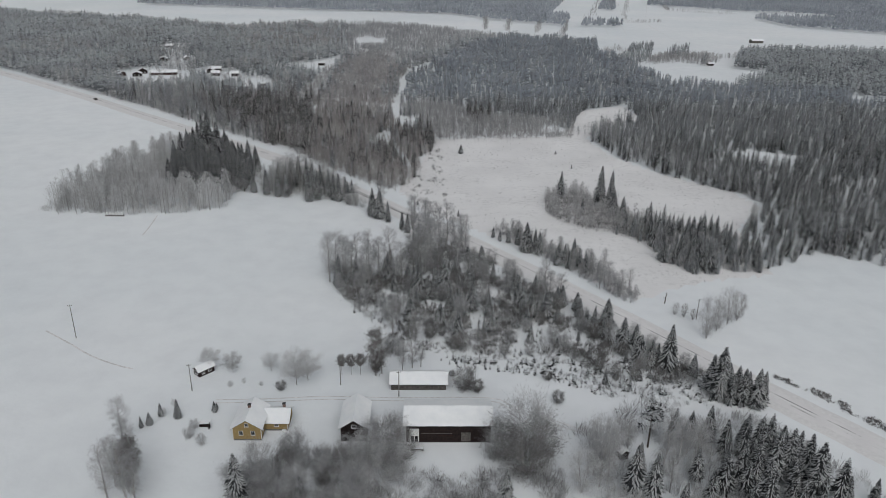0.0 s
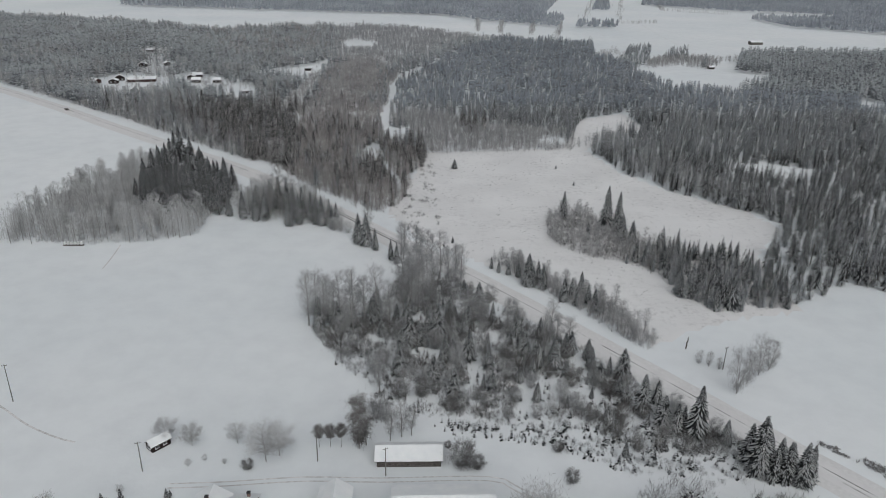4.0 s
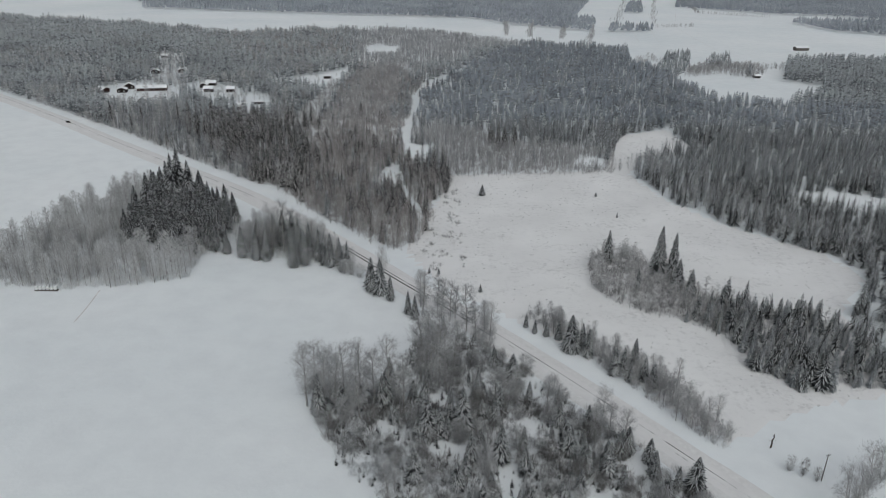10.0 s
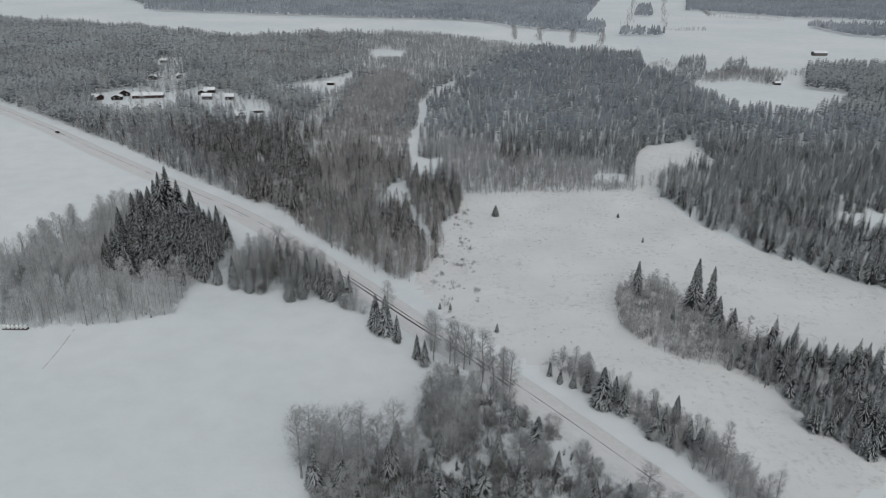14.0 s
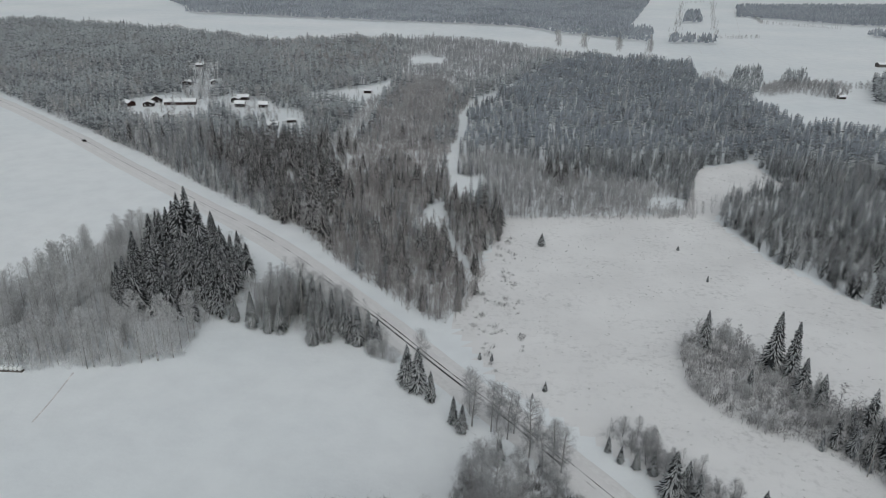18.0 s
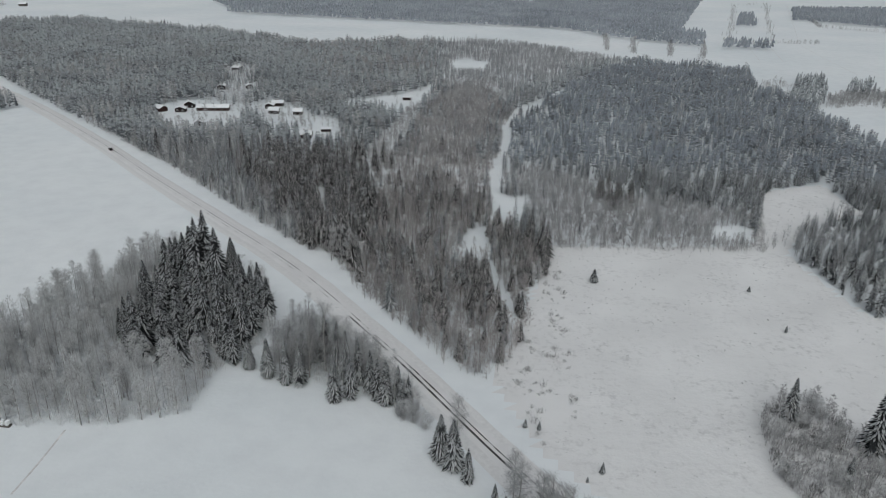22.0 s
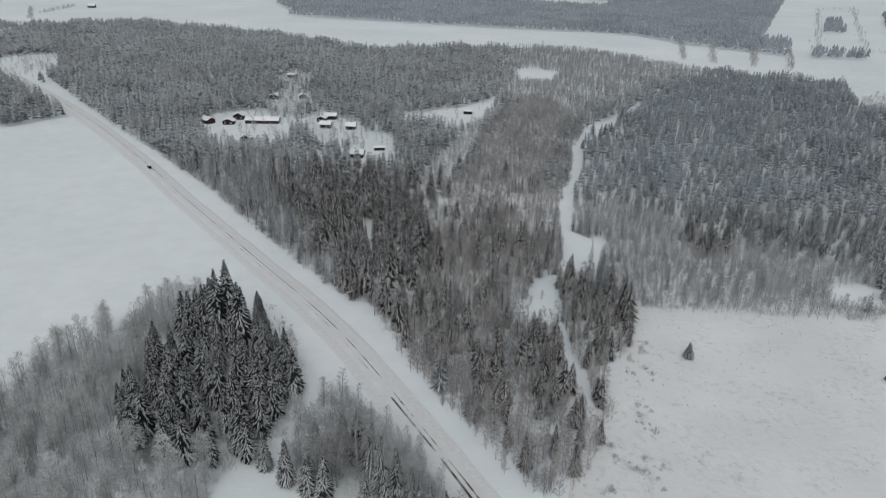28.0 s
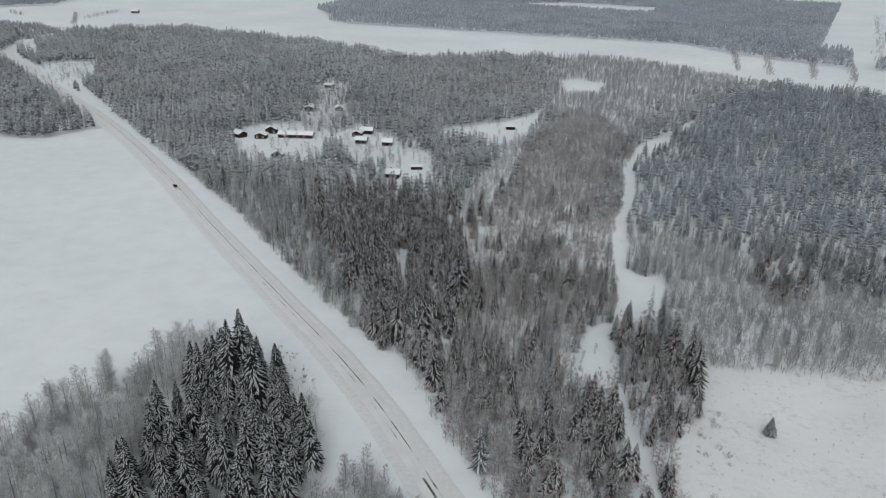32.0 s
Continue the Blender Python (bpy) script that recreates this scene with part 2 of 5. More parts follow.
def tri_mesh(name, verts, tris, mats, index=None):
    """A mesh of triangles from arrays."""
    me = bpy.data.meshes.new(name)
    nv, nf = len(verts), len(tris)
    me.vertices.add(nv)
    me.vertices.foreach_set("co", np.asarray(verts, np.float32).ravel())
    me.loops.add(nf * 3)
    me.loops.foreach_set("vertex_index", np.asarray(tris, np.int32).ravel())
    me.polygons.add(nf)
    me.polygons.foreach_set("loop_start", np.arange(0, nf * 3, 3, dtype=np.int32))
    for m in mats:
        me.materials.append(m)
    if index is not None:
        me.polygons.foreach_set("material_index", np.asarray(index, np.int32))
    me.update(calc_edges=True)
    return me


def part(name, bm, mat, parent, label=""):
    """Links a bmesh as one mesh object under a thing or a part."""
    me = bpy.data.meshes.new(name)
    bm.to_mesh(me)
    bm.free()
    for m in mat if isinstance(mat, (list, tuple)) else [mat]:
        me.materials.append(m)
    ob = new(name, me)
    ob.parent = parent
    if label:
        ob["label"] = label
    return ob


def thing(name, m, label, category, group="", kind=""):
    ob = new(name)
    ob.matrix_world = m
    ob.empty_display_size = 0.5
    return tagged(ob, label, category, group, kind)


def box(x0, x1, y0, y1, z0, z1, bevel=0.0, bm=None):
    bm = bm or bmesh.new()
    vs = [bm.verts.new((x, y, z)) for z in (z0, z1) for x, y in ((x0, y0), (x1, y0), (x1, y1), (x0, y1))]
    fs = [bm.faces.new([vs[i] for i in q]) for q in ((3, 2, 1, 0), (4, 5, 6, 7), (0, 1, 5, 4), (1, 2, 6, 5), (2, 3, 7, 6), (3, 0, 4, 7))]
    if bevel:
        edges = {e for f in fs for e in f.edges}
        bmesh.ops.bevel(bm, geom=list(edges), offset=bevel, segments=2, affect="EDGES", profile=0.6)
    return bm


def prism(points, y0, y1, bm=None):
    """A shape drawn in x and z, drawn out from y0 to y1."""
    bm = bm or bmesh.new()
    a = [bm.verts.new((x, y0, z)) for x, z in points]
    b = [bm.verts.new((x, y1, z)) for x, z in points]
    n = len(points)
    bm.faces.new(a)
    bm.faces.new(b[::-1])
    for i in range(n):
        bm.faces.new((a[i], b[i], b[(i + 1) % n], a[(i + 1) % n]))
    bmesh.ops.recalc_face_normals(bm, faces=bm.faces)
    return bm


def tube(points, radii, sides=6):
    """A tapered stem through points: arrays of verts and triangles."""
    pts = np.asarray(points, float)
    verts, tris = [], []
    a = np.arange(sides) * 2 * np.pi / sides
    for i, (p, r) in enumerate(zip(pts, radii)):
        d = pts[min(i + 1, len(pts) - 1)] - pts[max(i - 1, 0)]
        d = d / (np.linalg.norm(d) + 1e-9)
        u = np.cross(d, (0.31, 0.95, 0.05))
        u /= np.linalg.norm(u) + 1e-9
        v = np.cross(d, u)
        verts.append(p + r * (np.cos(a)[:, None] * u + np.sin(a)[:, None] * v))
    for i, k in product(range(len(pts) - 1), range(sides)):
        p, q = i * sides + k, i * sides + (k + 1) % sides
        tris += [(p, q, q + sides), (p, q + sides, p + sides)]
    return np.concatenate(verts), np.array(tris)


def joined(pieces):
    """Joins (verts, tris, material index) pieces into one."""
    vs, ts, ms, n = [], [], [], 0
    for v, t, m in pieces:
        vs.append(v)
        ts.append(np.asarray(t) + n)
        ms.append(np.full(len(t), m))
        n += len(v)
    return np.concatenate(vs), np.concatenate(ts), np.concatenate(ms)


# ---- trees, each 1 m tall, to be scaled ----


def spruce_crown(seed, slim, tiers, around, bare=0.04, snow=0.85, rich=True, leaf=0.135):
    """Drooping boughs in whorls, each a folded fan of needles with snow lying on it."""
    r = np.random.default_rng(seed)
    rows = []
    for i in range(tiers):
        f = (i + 0.5) / tiers
        z = bare + (0.985 - bare) * f ** 0.93
        reach = slim * (1 - z) ** 0.8 * (0.78 + 0.3 * r.random()) + 0.007
        if f < 0.12:
            reach *= 0.72
        n = max(4, int(round(around * (0.55 + 0.45 * (1 - f)))))
        for k in range(n):
            a = 2 * np.pi * (k + r.random() * 0.75) / n + i * 2.4
            rows.append((a, reach * (0.72 + 0.42 * r.random()), z + r.normal() * 0.006, 0.30 + 0.55 * (1 - f) + 0.12 * r.normal(), r.random()))
    a, L, z, droop, coin = np.array(rows).T
    c, s = np.cos(a), np.sin(a)
    wide = L * (leaf if rich else 0.30) + 0.005

    def at(along, across, up):
        x, y = L * along, wide * across
        return np.stack([c * x - s * y, s * x + c * y, z - droop * L * along ** 1.35 * 0.75 + up], -1)

    root, tip, mid = at(0.0, 0, 0.012), at(1.0, 0, 0), at(0.55, 0, 0.012)
    l1, r1 = at(0.62, 1.0, -0.35 * wide), at(0.62, -1.0, -0.35 * wide)
    n = len(a)
    base = np.arange(n)[:, None] * 5
    if rich:
        v = np.stack([root, mid, tip, l1, r1], 1).reshape(-1, 3)
        t = np.concatenate([base + q for q in ((0, 2, 3), (0, 4, 2))])
        pieces = [(v, t, 0)]
        k = coin < snow
        s0, s1, s2 = at(0.22, 0, 0.015), at(0.72, 0.54, -0.06 * wide + 0.006), at(0.72, -0.54, -0.06 * wide + 0.006)
        s3 = at(1.03, 0, 0.006)
        m = int(k.sum())
        sv = np.stack([s0[k], s1[k], s2[k], s3[k]], 1).reshape(-1, 3)
        b4 = np.arange(m)[:, None] * 4
        pieces.append((sv, np.concatenate([b4 + q for q in ((0, 2, 1), (1, 2, 3))]), 1))
    else:
        v = np.stack([root, l1, r1, tip], 1).reshape(-1, 3)
        b4 = np.arange(n)[:, None] * 4
        t = np.concatenate([b4 + q for q in ((0, 2, 1), (1, 2, 3))])
        lay = np.tile((coin < snow * 0.55).astype(int), 2)
        return v, t, lay
    return joined(pieces)


def birch_wood(seed, lean=0.02, limbs=16, low=0.25, spread=0.2, stems=1, up=0.9):
    """The trunk, the limbs, and the limbs' ends for twigs to sit on."""
    r = np.random.default_rng(seed)
    zs = np.linspace(0, 1, 7)
    trunks, pieces, arms = [], [], []
    for k in range(stems):
        bend = np.cumsum(r.normal(0, lean, (7, 2)), 0) * zs[:, None]
        if stems > 1:
            bend += np.array([np.cos(k * 2.3), np.sin(k * 2.3)]) * 0.16 * zs[:, None]
        stem = np.c_[bend, zs * (1 - 0.12 * (k > 0))]
        trunks.append((*tube(stem, 0.0095 * (1 - zs) / stems ** 0.5 + 0.0018, 5), 0))
        for i in range(limbs // stems):
            f = low + (0.95 - low) * (i + r.random()) / (limbs // stems)
            p = np.array([np.interp(f, zs, stem[:, 0]), np.interp(f, zs, stem[:, 1]), np.interp(f, zs, stem[:, 2])])
            a, L = i * 2.4 + r.random(), spread * 1.3 * (1.06 - f) ** 0.8 * min(1.0, 0.35 + 1.5 * f) * (0.45 + 0.8 * r.random())
            d = np.array([np.cos(a), np.sin(a), up + 0.5 * r.random()])
            q1, q2 = p + d * L * 0.55, p + d * L * (1, 1, 0.85)
            pieces.append((*tube([p, q1, q2], [0.005 * (1.1 - f), 0.0035 * (1.1 - f), 0.0012], 3), 1))
            arms.append((p, q1, q2))
    return joined(trunks), joined(pieces), arms


def twig_cloud(seed, arms, each, length, width, droop, wide=0.5, single=False):
    """Thin twigs along the limbs."""
    r = np.random.default_rng(seed)
    p = np.array([a[0] for a in arms])
    q = np.array([a[2] for a in arms])
    i = np.repeat(np.arange(len(arms)), each)
    f = r.uniform(0.25, 1.08, len(i))[:, None]
    start = p[i] * (1 - f) + q[i] * f
    d = (q - p)[i]
    d = d / np.linalg.norm(d, axis=1, keepdims=True) * 0.6 + r.normal(0, wide, (len(i), 3))
    d[:, 2] -= droop * r.random(len(i))
    d /= np.linalg.norm(d, axis=1, keepdims=True)
    L = length * r.uniform(0.5, 1.25, len(i))[:, None]
    side = np.cross(d, r.normal(0, 1, (len(i), 3)))
    side *= width / 2 / (np.linalg.norm(side, axis=1, keepdims=True) + 1e-9)
    mid = start + d * L * 0.5
    tip = start + d * L + (0, 0, -0.12) * L * droop
    if single:
        v = np.stack([start + side, start - side, tip], 1).reshape(-1, 3)
        return v, np.arange(len(v)).reshape(-1, 3)
    v = np.stack([start, mid + side, mid - side, tip], 1).reshape(-1, 3)
    b = np.arange(len(i))[:, None] * 4
    return v, np.concatenate([b + (0, 1, 2), b + (1, 3, 2)])


def pine_crown(seed, low, clumps):
    """Flat clumps of needles on a few high limbs."""
    r = np.random.default_rng(seed)
    pieces = []
    for i in range(clumps):
        f = low + (0.99 - low) * (i / clumps) ** 0.8
        a, L = i * 2.4, 0.16 * (1.12 - f) ** 0.5 * (0.5 + 0.7 * r.random())
        c = np.array([np.cos(a) * L, np.sin(a) * L, f])
        n = 30
        d = r.normal(0, 1, (n, 3)) * (0.034, 0.034, 0.014)
        side = r.normal(0, 1, (n, 3)) * 0.011
        e = d * 0.25 + r.normal(0, 1, (n, 3)) * (0.012, 0.012, 0.005)
        v = np.stack([c + d + side, c + d - side, c + d + e], 1).reshape(-1, 3)
        pieces.append((v, np.arange(n * 3).reshape(-1, 3), 1 if r.random() < 0.4 else 0))
        pieces.append((*tube([(0, 0, f - 0.03), c], [0.004, 0.0015], 3), 2))
    return joined(pieces)


def straight_trunk(width, top, seed=0):
    r = np.random.default_rng(seed)
    zs = np.linspace(-0.01, top, 5)
    return tube(np.c_[r.normal(0, 0.003, (5, 2)), zs], width * (1.02 - zs), 6)


def tree_kind(name, label, category, trunk, crown, trunk_mat, crown_mats):
    """One tree with its trunk and crown, kept below the ground sheet as the pattern for copies."""
    ob = new(name)
    tagged(ob, label, category)
    for part_name, (v, t, *idx), mats in (("trunk", trunk, [trunk_mat]), ("crown", crown, crown_mats)):
        o = new(part_name, tri_mesh(part_name, v, t, mats, idx[0] if idx else None))
        o.parent = ob
    return ob


RNG = np.random.default_rng(7)


def inside(poly, x, y):
    """Which of the points lie in a polygon of the plan."""
    hit = np.zeros(len(x), bool)
    n = len(poly)
    for i in range(n):
        (x0, y0), (x1, y1) = poly[i], poly[(i + 1) % n]
        if y0 != y1:
            hit ^= ((y0 > y) != (y1 > y)) & (x < (x1 - x0) * (y - y0) / (y1 - y0) + x0)
    return hit


def off_line(line, x, y):
    """The distance from a line of the plan."""
    best = np.full(len(x), 1e9)
    for (x0, y0), (x1, y1) in zip(line, line[1:]):
        dx, dy = x1 - x0, y1 - y0
        f = np.clip(((x - x0) * dx + (y - y0) * dy) / (dx * dx + dy * dy), 0, 1)
        best = np.minimum(best, np.hypot(x - x0 - f * dx, y - y0 - f * dy))
    return best


def patches(x, y, size, seed):
    """Soft patches between 0 and 1 over the plan."""
    r = np.random.default_rng(seed)
    out = np.zeros(len(x))
    for k in range(6):
        a, p = r.uniform(0, 2 * np.pi, 2)
        w = size * r.uniform(0.6, 1.7)
        out += np.sin((x * np.cos(a) + y * np.sin(a)) / w * 2 * np.pi + p)
    return 0.5 + 0.5 * np.tanh(out / 2.2)


def scatter(poly, gap, holes=(), rng=RNG, jitter=0.42):
    xs, ys = np.array(poly).T
    gx, gy = np.meshgrid(np.arange(xs.min(), xs.max(), gap), np.arange(ys.min(), ys.max(), gap))
    x = gx.ravel() + rng.normal(0, gap * jitter, gx.size)
    y = gy.ravel() + rng.normal(0, gap * jitter, gx.size)
    keep = inside(poly, x, y)
    for h in holes:
        keep &= ~inside(h, x, y)
    return x[keep], y[keep]


def planted(name, label, category, x, y, h, patterns, mats, rng=RNG, tone=None):
    """Many trees as one mass: each is one of the patterns, turned and scaled. tone: for each tree, which of the mats its crown takes."""
    if not len(x):
        return None
    pick = rng.integers(0, len(patterns), len(x))
    turn = rng.uniform(0, 2 * np.pi, len(x))
    fat = rng.uniform(0.85, 1.2, len(x))
    vs, ts, ms, n = [], [], [], 0
    for k, (v, t, m) in enumerate(patterns):
        i = np.flatnonzero(pick == k)
        if not len(i):
            continue
        c, s = np.cos(turn[i])[:, None], np.sin(turn[i])[:, None]
        w = (h[i] * fat[i])[:, None]
        out = np.stack([x[i][:, None] + w * (c * v[:, 0] - s * v[:, 1]), y[i][:, None] + w * (s * v[:, 0] + c * v[:, 1]), h[i][:, None] * v[:, 2] - 0.36], -1)
        vs.append(out.reshape(-1, 3))
        ts.append((t[None] + (np.arange(len(i)) * len(v))[:, None, None] + n).reshape(-1, 3))
        ms.append(np.tile(m, len(i)) if tone is None else np.where(m == 0, tone[i][:, None], m).ravel())
        n += len(i) * len(v)
    ob = new(name, tri_mesh(name, np.concatenate(vs), np.concatenate(ts), mats, np.concatenate(ms)))
    return tagged(ob, label, category, kind="stuff")


# ---- the plan ----
ROADLINE = [(-926, 1205), (-910, 1158), (-887, 1103), (-857, 1043), (-827, 998), (-789, 962), (-718, 912), (-630, 848), (-535, 781), (-422, 699), (-306, 604), (-237, 543), (-166, 482), (-109, 432), (-54, 372), (-22, 334), (9, 299), (45, 253), (82, 203), (102, 176), (127, 143), (170, 80), (240, -30)]
LANE = [(0, 868), (-16, 831), (-36, 782), (-44, 719), (-40, 659), (-42, 610), (-40, 557), (-35, 540)]
MAIN = [(-27, 366), (-62, 400), (-90, 439), (-126, 466), (-176, 509), (-240, 568), (-338, 646), (-440, 727), (-545, 815), (-612, 868), (-725, 945), (-870, 1085), (-960, 1200), (-889, 1250), (-800, 1330), (-607, 1275), (-474, 1228), (-338, 1138), (-251, 1193), (-98, 1270), (-11, 1217), (58, 1131), (138, 1100), (217, 1074), (195, 960), (205, 930), (215, 850), (226, 722), (313, 706), (350, 712), (420, 730), (400, 720), (365, 650), (600, 640), (560, 420), (320, 310), (187, 277), (167, 292), (131, 270), (136, 310), (152, 326), (166, 351), (161, 374), (145, 392), (128, 411), (110, 444), (99, 494), (116, 530), (155, 558), (150, 610), (112, 587), (98, 541), (86, 500), (49, 496), (23, 486), (-9, 479), (-9, 446), (-16, 426), (-13, 407), (-18, 386)]
HOLES = [
    [(-39, 544), (-21, 551), (-18, 532), (-24, 510), (-26, 500), (-37, 493)],
    [(-46, 495), (-38, 502), (-35, 461), (-40, 452), (-49, 452), (-48, 470)],
    [(-134, 1041), (-119, 1077), (-80, 1046), (-87, 982), (-123, 980)],
    [(-189, 782), (-146, 833), (-124, 886), (-121, 810), (-118, 750), (-176, 739)],
    [(-127, 753), (-121, 778), (-110, 687), (-110, 628), (-115, 579), (-124, 584), (-127, 643)],
    [(-74, 611), (-71, 632), (-65, 619), (-69, 604)],
    [(-321, 702), (-331, 735), (-324, 747), (-313, 755), (-280, 765), (-257, 722), (-233, 664), (-236, 650), (-258, 641), (-284, 650)],
    [(-295, 755), (-324, 818), (-324, 849), (-360, 902), (-365, 967), (-321, 923), (-301, 857), (-265, 785), (-251, 722), (-273, 724)],
    [(-650, 884), (-671, 919), (-666, 962), (-591, 870), (-603, 845)],
    [(-398, 825), (-403, 847), (-387, 835), (-386, 818)],
    [(184, 462), (206, 470), (228, 456), (224, 434), (206, 428), (186, 444)],
    [(67, 503), (71, 521), (89, 526), (87, 501)],
    [(-38, 764), (-33, 804), (-17, 826), (-19, 781), (-31, 751)],
    [(-54, 462), (-49, 475), (-42, 483), (-36, 484), (-34, 465), (-45, 454)],
    [(-253, 744), (-258, 776), (-244, 765), (-211, 742), (-188, 676), (-204, 658), (-225, 677)],
    [(-204, 698), (-193, 717), (-174, 714), (-151, 638), (-173, 620)],
    [(-680, 883), (-712, 938), (-678, 978), (-601, 893), (-560, 815), (-593, 818)],
    [(-279, 750), (-242, 748), (-206, 726), (-170, 684), (-185, 667), (-232, 699), (-264, 710)],
]
TIP = [(-84, 420), (-65, 398), (-44, 375), (-28, 364), (-24, 367), (-18, 383), (-14, 405), (-16, 426), (-9, 449), (-37, 538), (-73, 567), (-99, 529)]
WEST = [(-480, 640), (-444, 650), (-427, 690), (-490, 758), (-600, 850), (-742, 960), (-880, 1060), (-990, 1180), (-1110, 1220), (-1200, 1000), (-900, 760), (-650, 640)]
GROVE = [(-192, 320), (-153, 319), (-126, 325), (-108, 334), (-110, 355), (-101, 372), (-103, 389), (-114, 408), (-131, 423), (-152, 440), (-176, 432), (-188, 395), (-194, 355)]
GROVE_DARK = [(-101, 364), (-104, 389), (-114, 406), (-131, 422), (-153, 440), (-158, 420), (-152, 385), (-146, 356), (-116, 352)]
SPIT_LEAFY = [(50, 345), (55, 325), (67, 314), (79, 311), (90, 300), (102, 312), (98, 328), (84, 346), (68, 376), (54, 364)]
SPIT_DARK = [(79, 311), (91, 296), (92, 280), (103, 266), (131, 270), (136, 310), (110, 322), (98, 328)]
FELLED = [(-24, 366), (-6, 330), (20, 308), (50, 275), (72, 240), (95, 255), (112, 262), (135, 268), (140, 320), (165, 352), (160, 376), (127, 412), (108, 446), (98, 494), (116, 532), (156, 560), (150, 612), (110, 590), (84, 500), (-11, 482), (-12, 440), (-20, 400)]
THICKET = [(-47, 266), (-40, 248), (-33, 228), (-17, 213), (-19, 196), (0, 201), (18, 198), (40, 200), (50, 186), (76, 184), (84, 186), (60, 222), (44, 244), (26, 268), (4, 296), (-2, 300), (-15, 290), (-20, 262)]
VERGE = [(22, 308), (36, 291), (51, 267), (61, 250), (70, 237), (75, 243), (69, 266), (48, 291), (27, 317)]
LOWER = [(37, 159), (52, 172), (76, 170), (92, 166), (100, 150), (112, 135), (140, 95), (60, 90), (40, 120)]

# ---- the ground: one sheet to the horizon ----


def spaced(start, stop, step, grow):
    """Even steps over the place, ever longer ones out to the horizon."""
    v = list(np.arange(start, stop, step))
    d = step
    while v[-1] < 6000:
        d *= grow
        v.append(v[-1] + d)
    d = step
    low = [start]
    while low[-1] > -6000:
        d *= grow
        low.append(low[-1] - d)
    return np.array(low[:0:-1] + v)


gx, gy = spaced(-260, 240, 4.0, 1.18), spaced(40, 640, 4.0, 1.18)
X, Y = np.meshgrid(gx, gy)
xf, yf = X.ravel(), Y.ravel()
rise = 0.1 * (patches(xf, yf, 140, 3) - 0.5) - 0.25
rise += 0.18 * patches(xf, yf, 9, 4) * inside(FELLED, xf, yf)
away = np.clip(off_line(ROADLINE, xf, yf) / 14 - 0.7, 0, 1)
rise = rise * away - 0.05
nx, ny = len(gx), len(gy)
i0 = (np.arange(ny - 1)[:, None] * nx + np.arange(nx - 1)).ravel()
tris = np.concatenate([np.stack([i0, i0 + 1, i0 + nx + 1], -1), np.stack([i0, i0 + nx + 1, i0 + nx], -1)])
cx, cy = xf[tris].mean(1), yf[tris].mean(1)
ground = new("ground", tri_mesh("ground", np.stack([xf, yf, rise], -1), tris, [SNOW, CUT], inside(FELLED, cx, cy).astype(int)))
for p in ground.data.polygons:
    p.use_smooth = True
tagged(ground, "snow-covered winter fields and felled land reaching the horizon", "ground", kind="structure")


def ribbon(name, line, half, z, mat, label, category, shift=0.0, profile=None):
    """A strip along a line of the plan; profile: offsets and heights across it."""
    pts = [Vector((*p, 0)) for p in line]
    fine = []
    for i in range(len(pts) - 1):
        a, b, c, d = pts[max(i - 1, 0)], pts[i], pts[i + 1], pts[min(i + 2, len(pts) - 1)]
        steps = max(3, int((c - b).length / 5))
        for k in range(steps):
            t = k / steps
            fine.append(0.5 * ((2 * b) + (c - a) * t + (2 * a - 5 * b + 4 * c - d) * t * t + (3 * b - a - 3 * c + d) * t ** 3))
    fine.append(pts[-1])
    profile = profile or [(-half, z), (half, z)]
    bm = bmesh.new()
    last = None
    for i, p in enumerate(fine):
        d = (fine[min(i + 1, len(fine) - 1)] - fine[max(i - 1, 0)]).normalized()
        side = Vector((d.y, -d.x, 0))
        wob = 0.12 * math.sin(i * 1.7) + 0.1 * math.sin(i * 0.61)
        row = [bm.verts.new(p + side * (o + shift + wob * (abs(o) > 2)) + Vector((0, 0, h))) for o, h in profile]
        if last:
            for k in range(len(row) - 1):
                bm.faces.new((last[k], last[k + 1], row[k + 1], row[k]))
        last = row
    bmesh.ops.recalc_face_normals(bm, faces=bm.faces)
    me = bpy.data.meshes.new(name)
    bm.to_mesh(me)
    bm.free()
    me.materials.append(mat)
    for p in me.polygons:
        p.use_smooth = True
    return tagged(new(name, me), label, category, kind="structure")


road = ribbon("road", ROADLINE, 3.4, 0.1, ROAD, "country road under packed snow with ploughed banks", "road",
              profile=[(-9.5, -0.55), (-7.5, -0.38), (-5.2, 0.1), (-4.3, 0.2), (-3.5, 0.12), (-1, 0.15), (1, 0.15), (3.5, 0.13), (4.4, 0.2), (5.8, 0.1), (8.0, -0.35), (10.0, -0.5)])
TRACKLINE = [p for p in ROADLINE if -640 < p[0]]
ribbon("carriageway", ROADLINE, 3.1, 0.17, DRIVEN, "driven middle of the road with greyer packed snow", "road",
       profile=[(-3.2, 0.09), (-2.9, 0.165), (0, 0.175), (2.9, 0.165), (3.2, 0.09)])
ribbon("wheel_track", TRACKLINE, 0.17, 0.185, TRACK, "dark wheel track worn through the road snow", "road", shift=-0.8)
ribbon("wheel_track", TRACKLINE, 0.24, 0.185, FAINT, "faint wheel track in the road snow", "road", shift=0.8)
NEARTRACK = [(-78, 399), (-54, 372), (-22, 334), (-5, 315), (11, 295)]
ribbon("wheel_track", NEARTRACK, 0.34, 0.192, WET, "dark wheel track worn through the road snow", "road", shift=0.8)
ribbon("wheel_track", NEARTRACK, 0.2, 0.192, TRACK, "dark wheel track worn through the road snow", "road", shift=-0.75)

# ---- the woods ----


